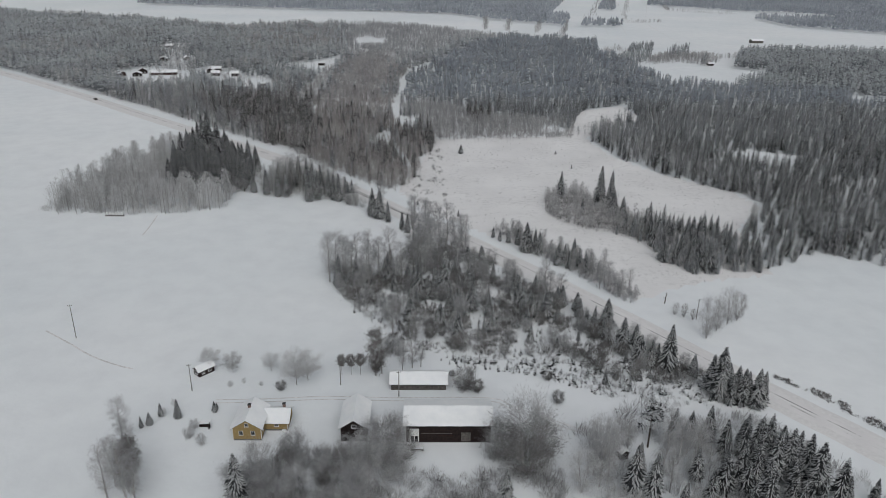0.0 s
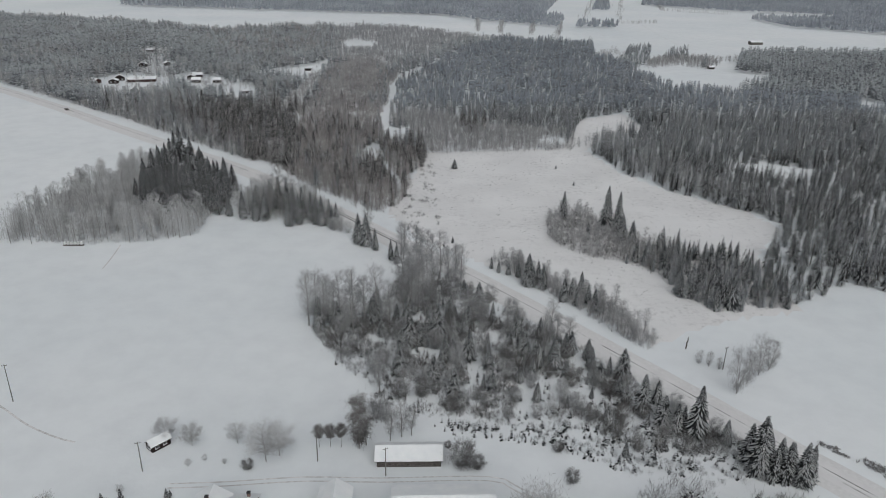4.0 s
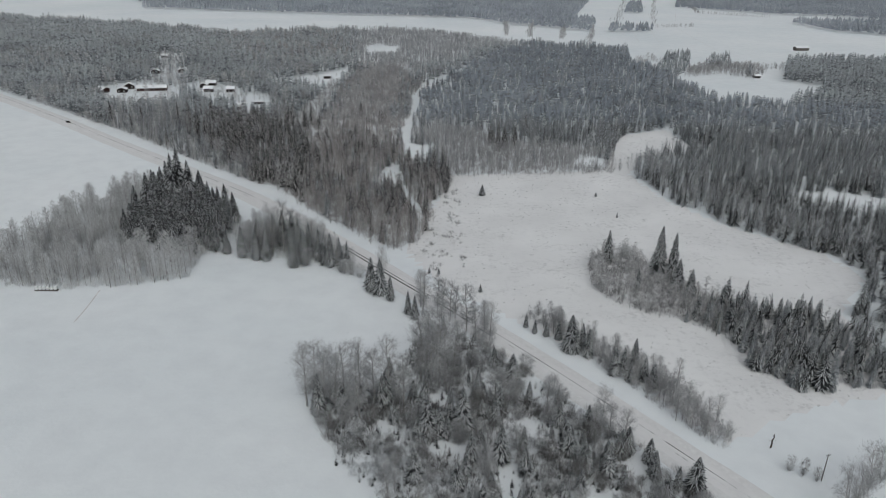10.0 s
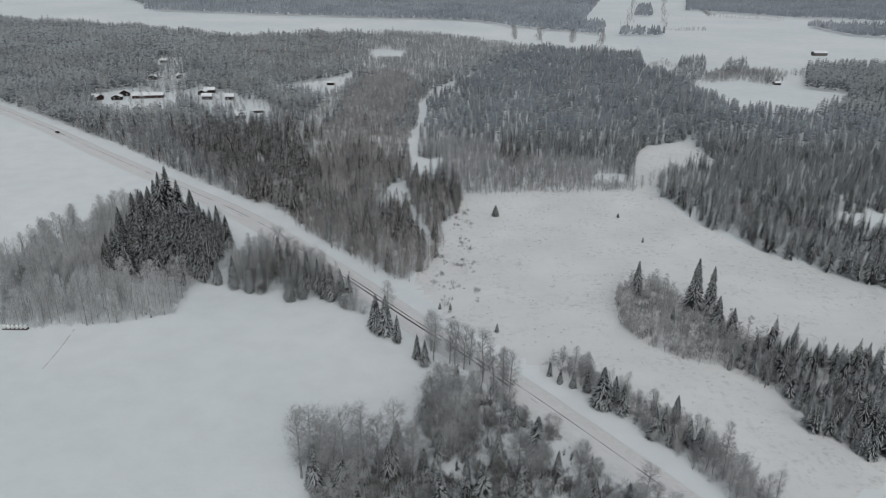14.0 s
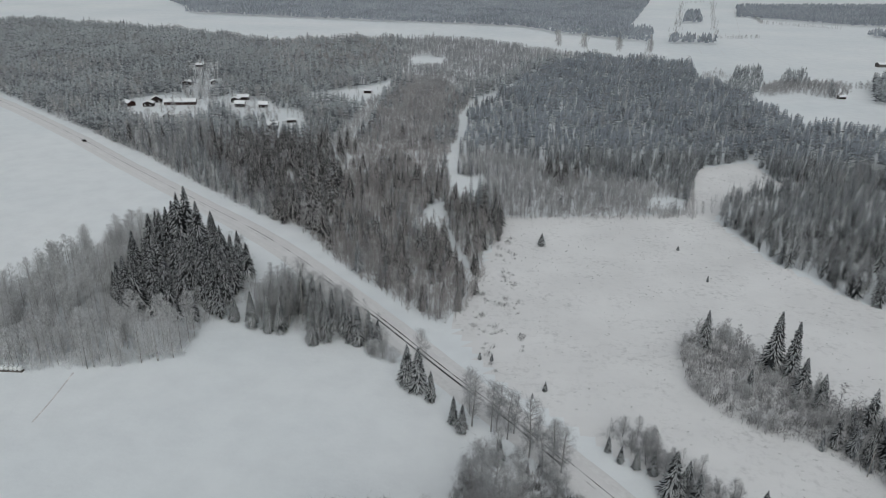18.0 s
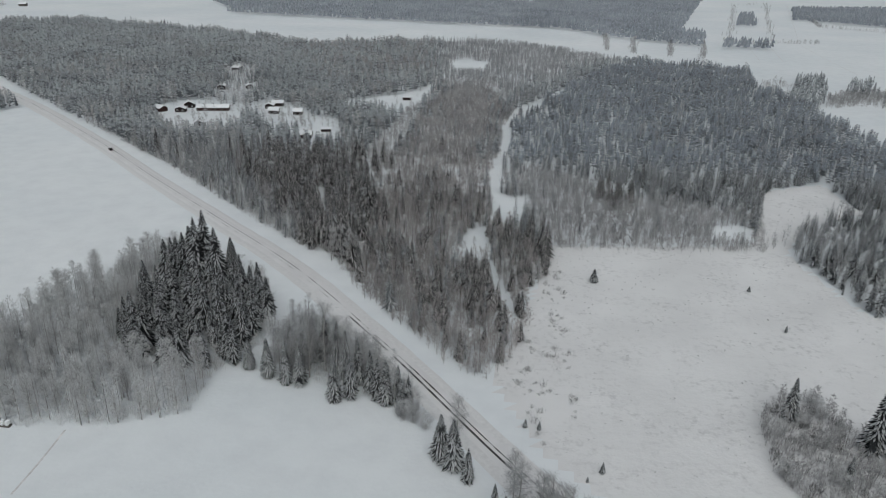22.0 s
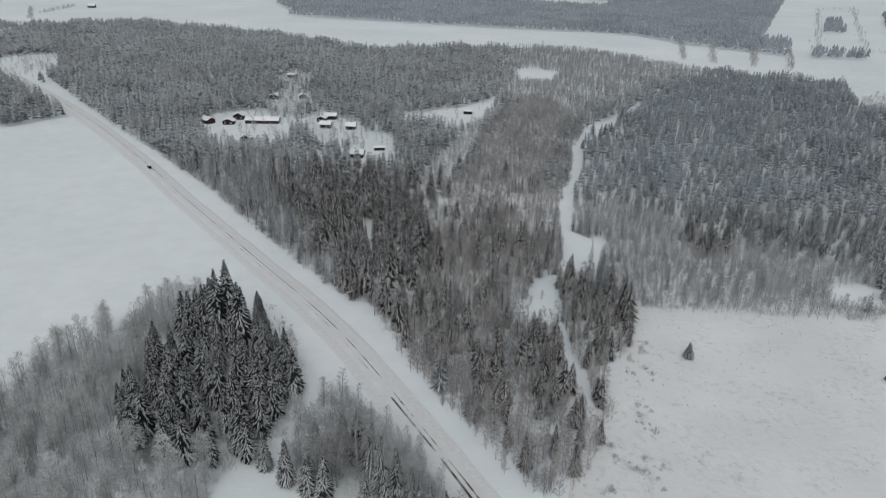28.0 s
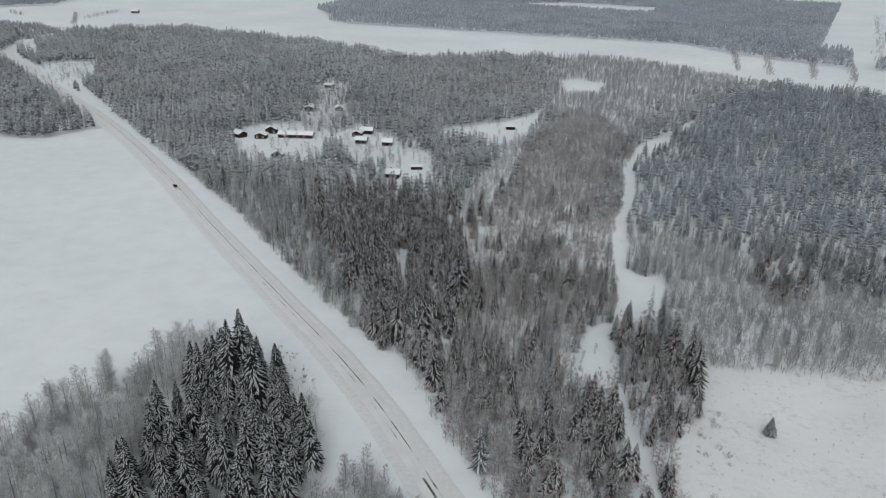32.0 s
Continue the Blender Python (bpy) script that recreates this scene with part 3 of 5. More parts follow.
def with_trunk(crown, trunk, mat):
    v, t, m = crown
    return joined([(v, t, 0)])[0:2] + (m,) if trunk is None else (np.concatenate([v, trunk[0]]), np.concatenate([t, trunk[1] + len(v)]), np.concatenate([m, np.full(len(trunk[1]), mat)]))


def far_birch(seed, limbs=9, each=5, length=0.2, width=0.028, spread=0.17):
    _, _, arms = birch_wood(seed, 0.015, limbs, 0.12, spread)
    tv, tt_ = twig_cloud(seed + 50, arms, each, length, width, 0.5, 0.45, True)
    stem = tube([(0, 0, -0.01), (0, 0, 0.9)], [0.012, 0.003], 3)
    return joined([(*stem, 1), (tv, tt_, 0)])


def shrub(seed, n, width):
    """A low fan of twigs straight from the ground."""
    r = np.random.default_rng(seed)
    a, lean = r.uniform(0, 6.28, n), r.uniform(0.0, 1.0, n) ** 0.6
    base = r.normal(0, 0.2, (n, 3)) * (1, 1, 0)
    tip = base + np.stack([np.cos(a) * lean * 0.5, np.sin(a) * lean * 0.5, (1.05 - 0.5 * lean ** 2) * r.uniform(0.8, 1.0, n)], -1)
    base = base + (tip - base) * r.uniform(0.1, 0.75, n)[:, None]
    tip += r.normal(0, 0.08, (n, 3))
    side = np.stack([-np.sin(a + 1), np.cos(a + 1), 0 * a], -1) * width
    mid = base * 0.45 + tip * 0.55
    v = np.stack([base, mid + side, tip, mid - side], 1).reshape(-1, 3)
    b = np.arange(n)[:, None] * 4
    t = np.concatenate([b + (0, 1, 2), b + (0, 2, 3)])
    return v, t, np.zeros(len(t), int)


MID_SPRUCE = [with_trunk(spruce_crown(20 + k, 0.19 + 0.03 * (k % 3), 13, 7, 0.08, 0.7, True, 0.18), straight_trunk(0.013, 0.5, k), 2) for k in range(6)]

FINE_SPRUCE = [with_trunk(spruce_crown(140 + k, 0.24 + 0.03 * (k % 2), 24, 11, 0.06, 0.72, True, 0.14), straight_trunk(0.013, 0.6, k), 2) for k in range(5)]


def skirt_tree(seed, skirts, boughs, slim, low, steep=0.1, dark=0.3):
    """Flat drooping skirts of pointed boughs one over another, for trees far off."""
    r = np.random.default_rng(seed)
    pieces, points = [], boughs * 2
    for i in range(skirts):
        z0 = low + (0.93 - low) * (i / skirts) ** 0.9
        z1 = min(1.0, z0 + steep + 0.16 / skirts)
        w = slim * (1 - z0) ** 0.75 + 0.012
        a = np.arange(points) * 2 * np.pi / points + r.uniform(0, 6.28) + r.normal(0, 0.12, points)
        far = w * np.where(np.arange(points) % 2, 0.42, 1.1) * r.uniform(0.75, 1.2, points)
        drop = np.where(np.arange(points) % 2, 0.02, -0.03) + r.uniform(-0.02, 0.02, points)
        v = np.concatenate([np.stack([np.cos(a) * far, np.sin(a) * far, z0 + drop], -1), [(r.normal(0, 0.006), r.normal(0, 0.006), z1)]])
        # Lowest and some other skirts: less rime, plus gap shade put into the colour.
        bare = i == 0 or (i < skirts - 1 and r.random() < dark)
        pieces.append((v, np.array([(k, (k + 1) % points, points) for k in range(points)]), int(bare)))
    return joined(pieces)


FAR_SPRUCE = [skirt_tree(40 + k, 5, 5, 0.19 + 0.025 * (k % 3), 0.22, 0.075) for k in range(8)]
DISTANT_SPRUCE = [skirt_tree(50 + k, 2, 3, 0.29, 0.3, 0.3) for k in range(5)]
MID_BIRCH = [far_birch(60 + k, 15, 17, 0.09, 0.0115, 0.19) for k in range(6)]
FINE_BIRCH = [far_birch(65 + k, 30, 28, 0.05, 0.0055, 0.18) for k in range(5)]
FAR_BIRCH = [far_birch(70 + k, 10, 8, 0.17, 0.03, 0.22) for k in range(5)]
MID_PINE = [with_trunk(pine_crown(80 + k, 0.45, 8), straight_trunk(0.013, 0.97, k), 2) for k in range(3)]
SHRUBS = [shrub(85 + k, 70, 0.0105) for k in range(6)]
FAR_SHRUBS = [shrub(385 + k, 34, 0.021) for k in range(5)]
SAPLINGS = [spruce_crown(95 + k, 0.36, 4, 6, 0.05, 0.7, rich=False) for k in range(4)]

# stands of the wood: brown birch in the middle, pale birch east of the lane, spruce elsewhere
LEAFY = [(-92, 437), (-62, 397), (-22, 409), (-36, 459), (-53, 484), (-40, 557), (-45, 719), (-42, 780), (-77, 885), (-113, 883), (-117, 763), (-113, 602), (-107, 527), (-112, 482)]
DARK_CLUMPS = [[(-83, 440), (-82, 458), (-68, 462), (-58, 439), (-72, 428)], [(-49, 436), (-36, 448), (-29, 436), (-24, 411), (-39, 408)], [(-35, 481), (-28, 496), (-9, 468), (-10, 443), (-21, 428), (-30, 454)], [(-90, 489), (-92, 504), (-83, 507), (-79, 493)]]
DARK_STAND = [(-176, 553), (-176, 607), (-154, 620), (-122, 577), (-100, 524), (-86, 475), (-81, 446), (-98, 448), (-124, 472)]
SHADY = [(-205, 580), (-201, 653), (-156, 664), (-99, 620), (-64, 532), (-55, 441), (-68, 419), (-101, 442), (-136, 484)]
CUT_LINE = [(-8, 848), (0, 883), (28, 980), (60, 1095)]
GAP_LANE = [(-20, 406), (-25, 422), (-31, 441), (-34, 456)]
LEAFY_ROAD = [(-28, 366), (-62, 400), (-90, 439), (-126, 466), (-176, 509), (-240, 568), (-338, 646), (-332, 652), (-234, 576), (-170, 518), (-120, 475), (-82, 446), (-54, 410), (-24, 378)]
LEAFY_EAST = [(88, 500), (100, 494), (112, 446), (130, 412), (146, 394), (165, 402), (150, 440), (128, 500), (120, 530)]
LEAFY_MID = [(-12, 477), (88, 493), (99, 540), (29, 560), (16, 580), (-14, 604), (-37, 590), (-34, 553), (-22, 534)]
LEAFY_FAR = [(-178, 1204), (-110, 1290), (26, 1244), (110, 1140), (60, 1060), (22, 1029), (-29, 846), (-95, 799), (-129, 903)]
FAR_PINES = [(-368, 1173), (-187, 1240), (-134, 931), (-205, 872), (-292, 964)]
EAST_EDGE = [(-42, 540), (-44, 719), (-36, 782), (-16, 831), (8, 920), (34, 972), (70, 1100), (700, 1100), (700, 300), (120, 260), (100, 494), (86, 500), (-12, 482)]
SPRUCE_CLUMPS = [(-108, 647, 9), (-82, 633, 10), (-73, 610, 9), (-63, 611, 10), (-96, 556, 9), (-83, 560, 8), (-76, 553, 11), (-72, 568, 8), (-99, 519, 10), (-90, 519, 11), (-77, 515, 11), (-66, 520, 10), (24, 541, 14), (31, 548, 15), (20, 560, 12)]


def wood(poly, holes, gap, low, high, seed, detailed, prefix, leafy_share=0.06, pine=0.1):
    r = np.random.default_rng(seed)
    x, y = scatter(poly, gap, holes, r)
    keep = (x < 0.66 * y + 30) & (x > -1.12 * y + 220) & (off_line(LANE, x, y) > 3.5) & (off_line(CUT_LINE, x, y) > 1.7) & (off_line(GAP_LANE, x, y) > 2.5) & (off_line(ROADLINE, x, y) > 11)
    x, y = x[keep], y[keep]
    east = inside(EAST_EDGE, x, y)
    share = np.full(len(x), leafy_share) + 0.3 * (patches(x, y, 70 if detailed else 90, seed) > 0.62) * ~east
    shade = np.where(east, 2, 1)
    wob = r.normal(0, 4 if detailed else 11, len(x))
    for q, s, t in ((LEAFY, 0.9, 0), (LEAFY_EAST, 0.45, 1), (LEAFY_ROAD, 0.5, 1), (LEAFY_MID, 0.92, 1), (LEAFY_FAR, 0.94, 1), (FAR_PINES, 0.3, 0)):
        k = inside(q, x + wob, y + wob[::-1])
        share[k], shade[k] = s, t
    tip = inside(TIP, x, y)
    share[tip] = 0.5
    shade[tip] = 0
    for q in DARK_CLUMPS:
        share[inside(q, x, y)] = 0.15
    share[inside(DARK_STAND, x, y)] = 0.03
    h = r.uniform(low, high, len(x)) * (0.74 + 0.42 * patches(x, y, 38, seed + 1)) * np.where(share > 0.5, 0.66, 1.0)
    h *= np.where(r.random(len(x)) < 0.12, 0.6, 1.0)
    h *= np.where(tip, 0.82, 1.0) * np.where(east, 0.86, 1.0)
    leaf = r.random(len(x)) < share
    pin = ~leaf & (r.random(len(x)) < np.where(east, 0.02, pine))
    fir = ~leaf & ~pin
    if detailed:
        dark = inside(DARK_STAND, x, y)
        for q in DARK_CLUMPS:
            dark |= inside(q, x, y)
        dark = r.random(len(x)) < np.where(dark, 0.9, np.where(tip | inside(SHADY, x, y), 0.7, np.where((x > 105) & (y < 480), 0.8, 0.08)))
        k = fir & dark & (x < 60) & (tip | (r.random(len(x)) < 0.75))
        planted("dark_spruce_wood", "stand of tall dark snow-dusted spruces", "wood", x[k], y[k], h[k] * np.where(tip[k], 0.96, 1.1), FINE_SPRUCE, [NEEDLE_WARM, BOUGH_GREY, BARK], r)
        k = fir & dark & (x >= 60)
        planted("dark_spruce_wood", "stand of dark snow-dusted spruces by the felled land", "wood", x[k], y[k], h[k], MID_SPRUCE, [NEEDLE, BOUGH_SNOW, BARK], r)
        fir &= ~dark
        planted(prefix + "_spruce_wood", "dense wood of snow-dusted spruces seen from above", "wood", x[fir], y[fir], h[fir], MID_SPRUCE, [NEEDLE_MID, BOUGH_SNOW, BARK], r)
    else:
        # Past y 900 outside the east stand: haze put in as paler needles.
        planted(prefix + "_spruce_wood", "dense wood of snow-dusted spruces seen from above", "wood", x[fir], y[fir], h[fir], FAR_SPRUCE, [NEEDLE_FAR, NEEDLE_MID, NEEDLE_EAST, NEEDLE_HAZED], r, np.where(shade[fir] == 2, 2, np.where(y[fir] + wob[fir] * 4 > 900, 3, 0)))
    if leaf.any():
        planted(prefix + "_birch_wood", "bare frosted birches and willows standing close together", "wood", x[leaf], y[leaf], h[leaf] * 0.95,
                MID_BIRCH if detailed else FAR_BIRCH, [TWIG_BROWN, BIRCH_BARK, TWIG_ASH, TWIG_FAR], r, np.where((shade[leaf] == 0) & (r.random(leaf.sum()) < np.where(y[leaf] > 600, 0.5, 0.8)), 0, np.where((y[leaf] < 900) & (x[leaf] < -60), 3, 2)))
    if pin.any() and detailed:
        planted(prefix + "_pine_wood", "tall snow-dusted pines rising from the wood", "wood", x[pin], y[pin], h[pin] * 1.12, MID_PINE, [NEEDLE_FAR, BOUGH_SNOW, BARK], r)
    elif pin.any():
        planted(prefix + "_tall_wood", "taller snow-dusted trees over the wood", "wood", x[pin], y[pin], h[pin] * 1.2, FAR_SPRUCE, [NEEDLE_FAR, NEEDLE_MID], r)


def cut_at(poly, y_cut, above):
    """The part of a polygon beyond or before a line across the plan."""
    out = []
    for (x0, y0), (x1, y1) in zip(poly, poly[1:] + poly[:1]):
        a, b = (y0 > y_cut) == above, (y1 > y_cut) == above
        if a:
            out.append((x0, y0))
        if a != b:
            f = (y_cut - y0) / (y1 - y0)
            out.append((x0 + f * (x1 - x0), y_cut))
    return out


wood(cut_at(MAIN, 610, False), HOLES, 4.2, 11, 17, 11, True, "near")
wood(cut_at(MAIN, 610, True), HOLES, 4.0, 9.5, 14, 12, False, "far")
r = np.random.default_rng(15)
spots = np.array([(x + dx, y + dy, h * r.uniform(0.75, 1.1)) for x, y, h in SPRUCE_CLUMPS for dx, dy in r.normal(0, 2.6, (4, 2))])
planted("clump_spruce_wood", "small clumps of dark spruces among the birches", "wood", spots[:, 0], spots[:, 1], spots[:, 2], FINE_SPRUCE, [NEEDLE_WARM, BOUGH_GREY, BARK], r)
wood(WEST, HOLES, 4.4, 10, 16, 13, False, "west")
FAR_WOODS = [
    [(-824, 1880), (-656, 1632), (-301, 1582), (-7, 1531), (67, 1405), (203, 1307), (240, 1469), (204, 1527), (542, 3120), (664, 5682), (-1028, 2984)],
    [(477, 1815), (623, 1640), (636, 1390), (754, 1287), (849, 1236), (1888, 2813), (601, 2268)],
    [(-658, 1584), (-268, 1526), (64, 1504), (229, 1639), (333, 2282), (-711, 1927)],
    [(338, 1702), (406, 1980), (439, 1996), (373, 1693)],
    [(232, 1306), (248, 1368), (316, 1364), (304, 1311)],
    [(277, 714), (324, 751), (360, 813), (383, 829), (376, 803), (420, 815), (486, 787), (410, 668), (356, 695), (297, 698)],
    [(208, 886), (260, 1043), (295, 1061), (247, 894), (217, 851)],
    [(274, 934), (313, 1029), (338, 1035), (308, 942)],
    [(298, 868), (330, 946), (338, 948), (306, 870)],
    [(330, 843), (389, 981), (478, 996), (592, 998), (662, 930), (567, 788), (443, 810), (380, 809)],
    [(-961, 1007), (-897, 1112), (-971, 1225), (-1044, 1274), (-1289, 1284)],
    [(-1532, 1283), (-1380, 1673), (-1763, 2273), (-2398, 1896)],
]
FARM_LANE = [(-64, 171), (-50, 172), (-32, 174), (-13, 174), (14, 175), (21, 171), (35, 163), (45, 158)]
for side_ in (-0.75, 0.75):
    ribbon("farm_lane", FARM_LANE, 0.22, -0.19, LANE_SNOW, "faint wheel mark of the snowy farm lane", "lane", shift=side_)
FAR_ROWS = [
    [(74, 1463), (61, 1221)], [(117, 1417), (96, 1203)], [(172, 1397), (143, 1190)], [(223, 1395), (183, 1176)],
    [(252, 1404), (322, 1390)], [(336, 1412), (411, 1434)], [(592, 2151), (510, 1753), (628, 1667)], [(377, 1850), (417, 1865)],
    [(247, 894), (272, 920), (310, 935), (333, 933), (374, 922)], [(209, 988), (212, 949), (218, 915)], [(227, 1009), (231, 961)], [(247, 908), (276, 931), (314, 946), (338, 945), (380, 933)], [(246, 884), (279, 911), (306, 924), (338, 921)], [(307, 941), (329, 939)], [(-1282, 1450), (-1223, 1419)], [(-1013, 1317), (-1164, 1492)], [(-1077, 1417), (-1137, 1583)],
]
PLOT = [(258, 1388), (488, 2412), (599, 2520), (328, 1409)]
STRIP = [(480, 1806), (570, 1729), (627, 1652), (750, 1647)]
row_x, row_y = [], []
for k, line in enumerate(FAR_ROWS):
    for (x0, y0), (x1, y1) in zip(line, line[1:]):
        n = int(math.hypot(x1 - x0, y1 - y0) / 2.6) + 2
        f = np.linspace(0, 1, n)
        row_x.append(x0 + (x1 - x0) * f + RNG.normal(0, 2.5, n))
        row_y.append(y0 + (y1 - y0) * f + RNG.normal(0, 2.5, n))
row_x, row_y = np.concatenate(row_x), np.concatenate(row_y)
for (x0, y0), (x1, y1) in zip(PLOT, PLOT[1:]):
    n = int(math.hypot(x1 - x0, y1 - y0) / 11) + 2
    f = np.linspace(0, 1, n)
    row_x, row_y = np.append(row_x, x0 + (x1 - x0) * f + RNG.normal(0, 4, n)), np.append(row_y, y0 + (y1 - y0) * f + RNG.normal(0, 4, n))
x, y = scatter([(231, 862), (254, 915), (294, 951), (332, 945), (336, 901), (305, 860), (281, 883)], 4.2)
row_x, row_y = np.append(row_x, x), np.append(row_y, y)
planted("distant_tree_rows", "rows of bare frosted trees between the far fields", "trees", row_x, row_y, RNG.uniform(4, 8.5, len(row_x)), FAR_BIRCH, [TWIG_FAR, BIRCH_BARK])
for line in ([(372, 1409), (356, 1255), (344, 1094)], [(278, 1333), (257, 1191)], [(317, 1376), (286, 1187)], [(671, 2566), (402, 1528)]):
    ribbon("field_ditch", line, 0.26, -0.2, FAINT, "narrow ditch with dead grass across a snowy field", "ditch")
FIELD_TRACK = [(-132, 209), (-120, 201), (-110, 194), (-100, 189), (-94, 187)]
for line in ([(-137, 321), (-135, 307), (-134, 296)], FIELD_TRACK):
    ribbon("field_track", line, 0.3, -0.2, LANE_SNOW, "old snowed-over track in the field", "track")
FAR_GLADE = [(-418, 2397), (-334, 2493), (-219, 2490), (-51, 2419), (-66, 2135), (-237, 2212), (-373, 2236)]
for k, poly in enumerate(FAR_WOODS):
    r = np.random.default_rng(90 + k)
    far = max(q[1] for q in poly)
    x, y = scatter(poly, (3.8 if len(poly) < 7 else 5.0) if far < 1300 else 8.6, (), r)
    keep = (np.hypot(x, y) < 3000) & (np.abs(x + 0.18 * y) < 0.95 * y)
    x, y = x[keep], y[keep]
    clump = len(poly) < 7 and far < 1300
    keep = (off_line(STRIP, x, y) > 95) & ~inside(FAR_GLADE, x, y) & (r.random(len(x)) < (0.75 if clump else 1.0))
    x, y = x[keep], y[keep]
    planted("distant_wood", "distant belt of dark snow-dusted spruce wood beyond the fields", "wood", x, y, r.uniform(*((4, 10.5) if clump else (10, 17)), len(x)), FAR_SPRUCE if far < 1300 else DISTANT_SPRUCE, [NEEDLE_FAR, NEEDLE_MID] if far < 1300 else [NEEDLE_DISTANT_HAZE, NEEDLE_DISTANT_HAZE], r)

# ---- single trees ----
SPRUCES = [tree_kind("spruce", "dark green spruce with snow on its drooping boughs", "spruce", straight_trunk(0.014, 0.9, k),
                     spruce_crown(100 + k, 0.185 + 0.025 * (k % 3), 40, 17, 0.05 + 0.05 * (k % 2), 0.8, True, 0.13), BARK, [NEEDLE, BOUGH_SNOW]) for k in range(6)]


def crown_tree(seed, clumps, low, radius, each, length, width, droop, stems=1, peak=0.45, spray=0.075):
    """A bare tree: stems that fork into limbs, each ending in a spray of fine twigs; the sprays fill a rounded crown from low to the top."""
    r = np.random.default_rng(seed)
    zs = np.linspace(-0.01, 1, 7)
    trunks, limbs, ends = [], [], []
    lines = []
    for k in range(stems):
        a = k * 2.4 + r.random()
        out = np.array([np.cos(a), np.sin(a)]) * radius * (0.0 if stems == 1 else 0.4)
        bend = np.cumsum(r.normal(0, 0.012, (7, 2)), 0) * zs[:, None] + out * (np.clip(zs, 0, 1) ** 0.8)[:, None]
        stem = np.c_[bend, zs * (0.94 - 0.12 * (k > 0) * r.random())]
        lines.append(stem)
        trunks.append((*tube(stem, (0.011 / stems ** 0.5) * (1.02 - zs) ** 0.9 + 0.0012, 5), 0))
    for i in range(clumps):
        f = (i + r.random()) / clumps
        z = low + (0.99 - low) * f
        shape = (f / peak) ** 0.5 if f < peak else math.sqrt(max(0.02, 1 - ((f - peak) / (1.04 - peak)) ** 2))
        d = radius * shape * r.uniform(0.25, 1.05) ** 0.55
        a = i * 2.4 + r.normal(0, 0.4)
        end = np.array([np.cos(a) * d, np.sin(a) * d, z])
        stem = lines[int(np.argmin([np.hypot(*(np.array([np.interp(z, q[:, 2], q[:, 0]), np.interp(z, q[:, 2], q[:, 1])]) - end[:2])) for q in lines]))]
        z0 = max(0.08 + 0.1 * r.random(), z - (0.5 * d + 0.07))
        root = np.array([np.interp(z0, stem[:, 2], stem[:, 0]), np.interp(z0, stem[:, 2], stem[:, 1]), z0])
        mid = root * 0.45 + end * 0.55 + (0, 0, -0.012) + r.normal(0, 0.008, 3)
        limbs.append((*tube([root, mid, end], [0.0042, 0.0028, 0.001], 3), 1))
        ends.append((root, mid, end))
    mid, end = np.array([e[1] for e in ends]), np.array([e[2] for e in ends])
    i = np.repeat(np.arange(clumps), each)
    f = r.uniform(0.0, 1.0, len(i))[:, None] ** 0.6
    start = mid[i] * (1 - f) + end[i] * f + r.normal(0, 1, (len(i), 3)) * spray * (0.35 + 0.65 * f) * (1, 1, 0.8)
    d = start - (0, 0, 1) * (start[:, 2:3] - 0.12) * 0.75 * (0, 0, 1) - (0, 0, 0.3)
    d = d / (np.linalg.norm(d, axis=1, keepdims=True) + 1e-9) * 0.5 + r.normal(0, 0.5, (len(i), 3)) + (0, 0, 0.75 - 1.3 * droop)
    d /= np.linalg.norm(d, axis=1, keepdims=True) + 1e-9
    L = length * r.uniform(0.4, 1.2, len(i))[:, None]
    side = np.cross(d, r.normal(0, 1, (len(i), 3)))
    side *= width / 2 / (np.linalg.norm(side, axis=1, keepdims=True) + 1e-9)
    v = np.stack([start + side, start - side, start + d * L], 1).reshape(-1, 3)
    keep = v.reshape(-1, 3, 3)[:, :, 2].min(1) > 0.01
    t = np.arange(len(v)).reshape(-1, 3)[keep]
    return joined(trunks)[:2], joined(limbs + [(v, t, 0)])


def leafy(name, label, seed, clumps, low, radius, each, length, width, droop, mat, stems=1, peak=0.45, spray=0.06):
    trunk, crown = crown_tree(seed, clumps, low, radius, each, length, width, droop, stems, peak, spray)
    return tree_kind(name, label, name, trunk, crown, BIRCH_BARK, [mat, BIRCH_BARK])


DARK_SPRUCES = [tree_kind("spruce", "tall dark spruce with thin snow on its boughs", "spruce", straight_trunk(0.014, 0.9, k),
                          spruce_crown(110 + k, 0.18 + 0.025 * (k % 3), 42, 17, 0.08 + 0.05 * (k % 2), 0.66, True, 0.125), BARK, [NEEDLE_DARK, BOUGH_SNOW]) for k in range(5)]
BIRCHES = [leafy("birch", "bare birch with frosted hanging twigs", 120 + k, 40, 0.18 + 0.06 * (k % 3), 0.14 + 0.02 * (k % 2), 60, 0.05, 0.0032, 0.5, TWIG, 1, 0.4, 0.034) for k in range(6)]
RIME_BIRCHES = [leafy("birch", "bare birch white with hoar frost to its finest twigs", 130 + k, 46, 0.12 + 0.05 * (k % 3), 0.15 + 0.02 * (k % 2), 85, 0.042, 0.003, 0.5, TWIG_PALE, 1, 0.4, 0.036) for k in range(5)]
WILLOWS = [leafy("willow", "bare many-stemmed willow thick with frosted twigs", 150 + k, 54, 0.10, 0.36, 95, 0.07, 0.0048, 0.15, TWIG_PALE, 4, 0.5, 0.07) for k in range(4)]
GREY_WILLOWS = [leafy("willow", "bare many-stemmed willow with dense grey twigs", 180 + k, 54, 0.08, 0.40, 110, 0.07, 0.0052, 0.15, TWIG_GREY if k == 0 else TWIG, 4, 0.45, 0.08) for k in range(3)]
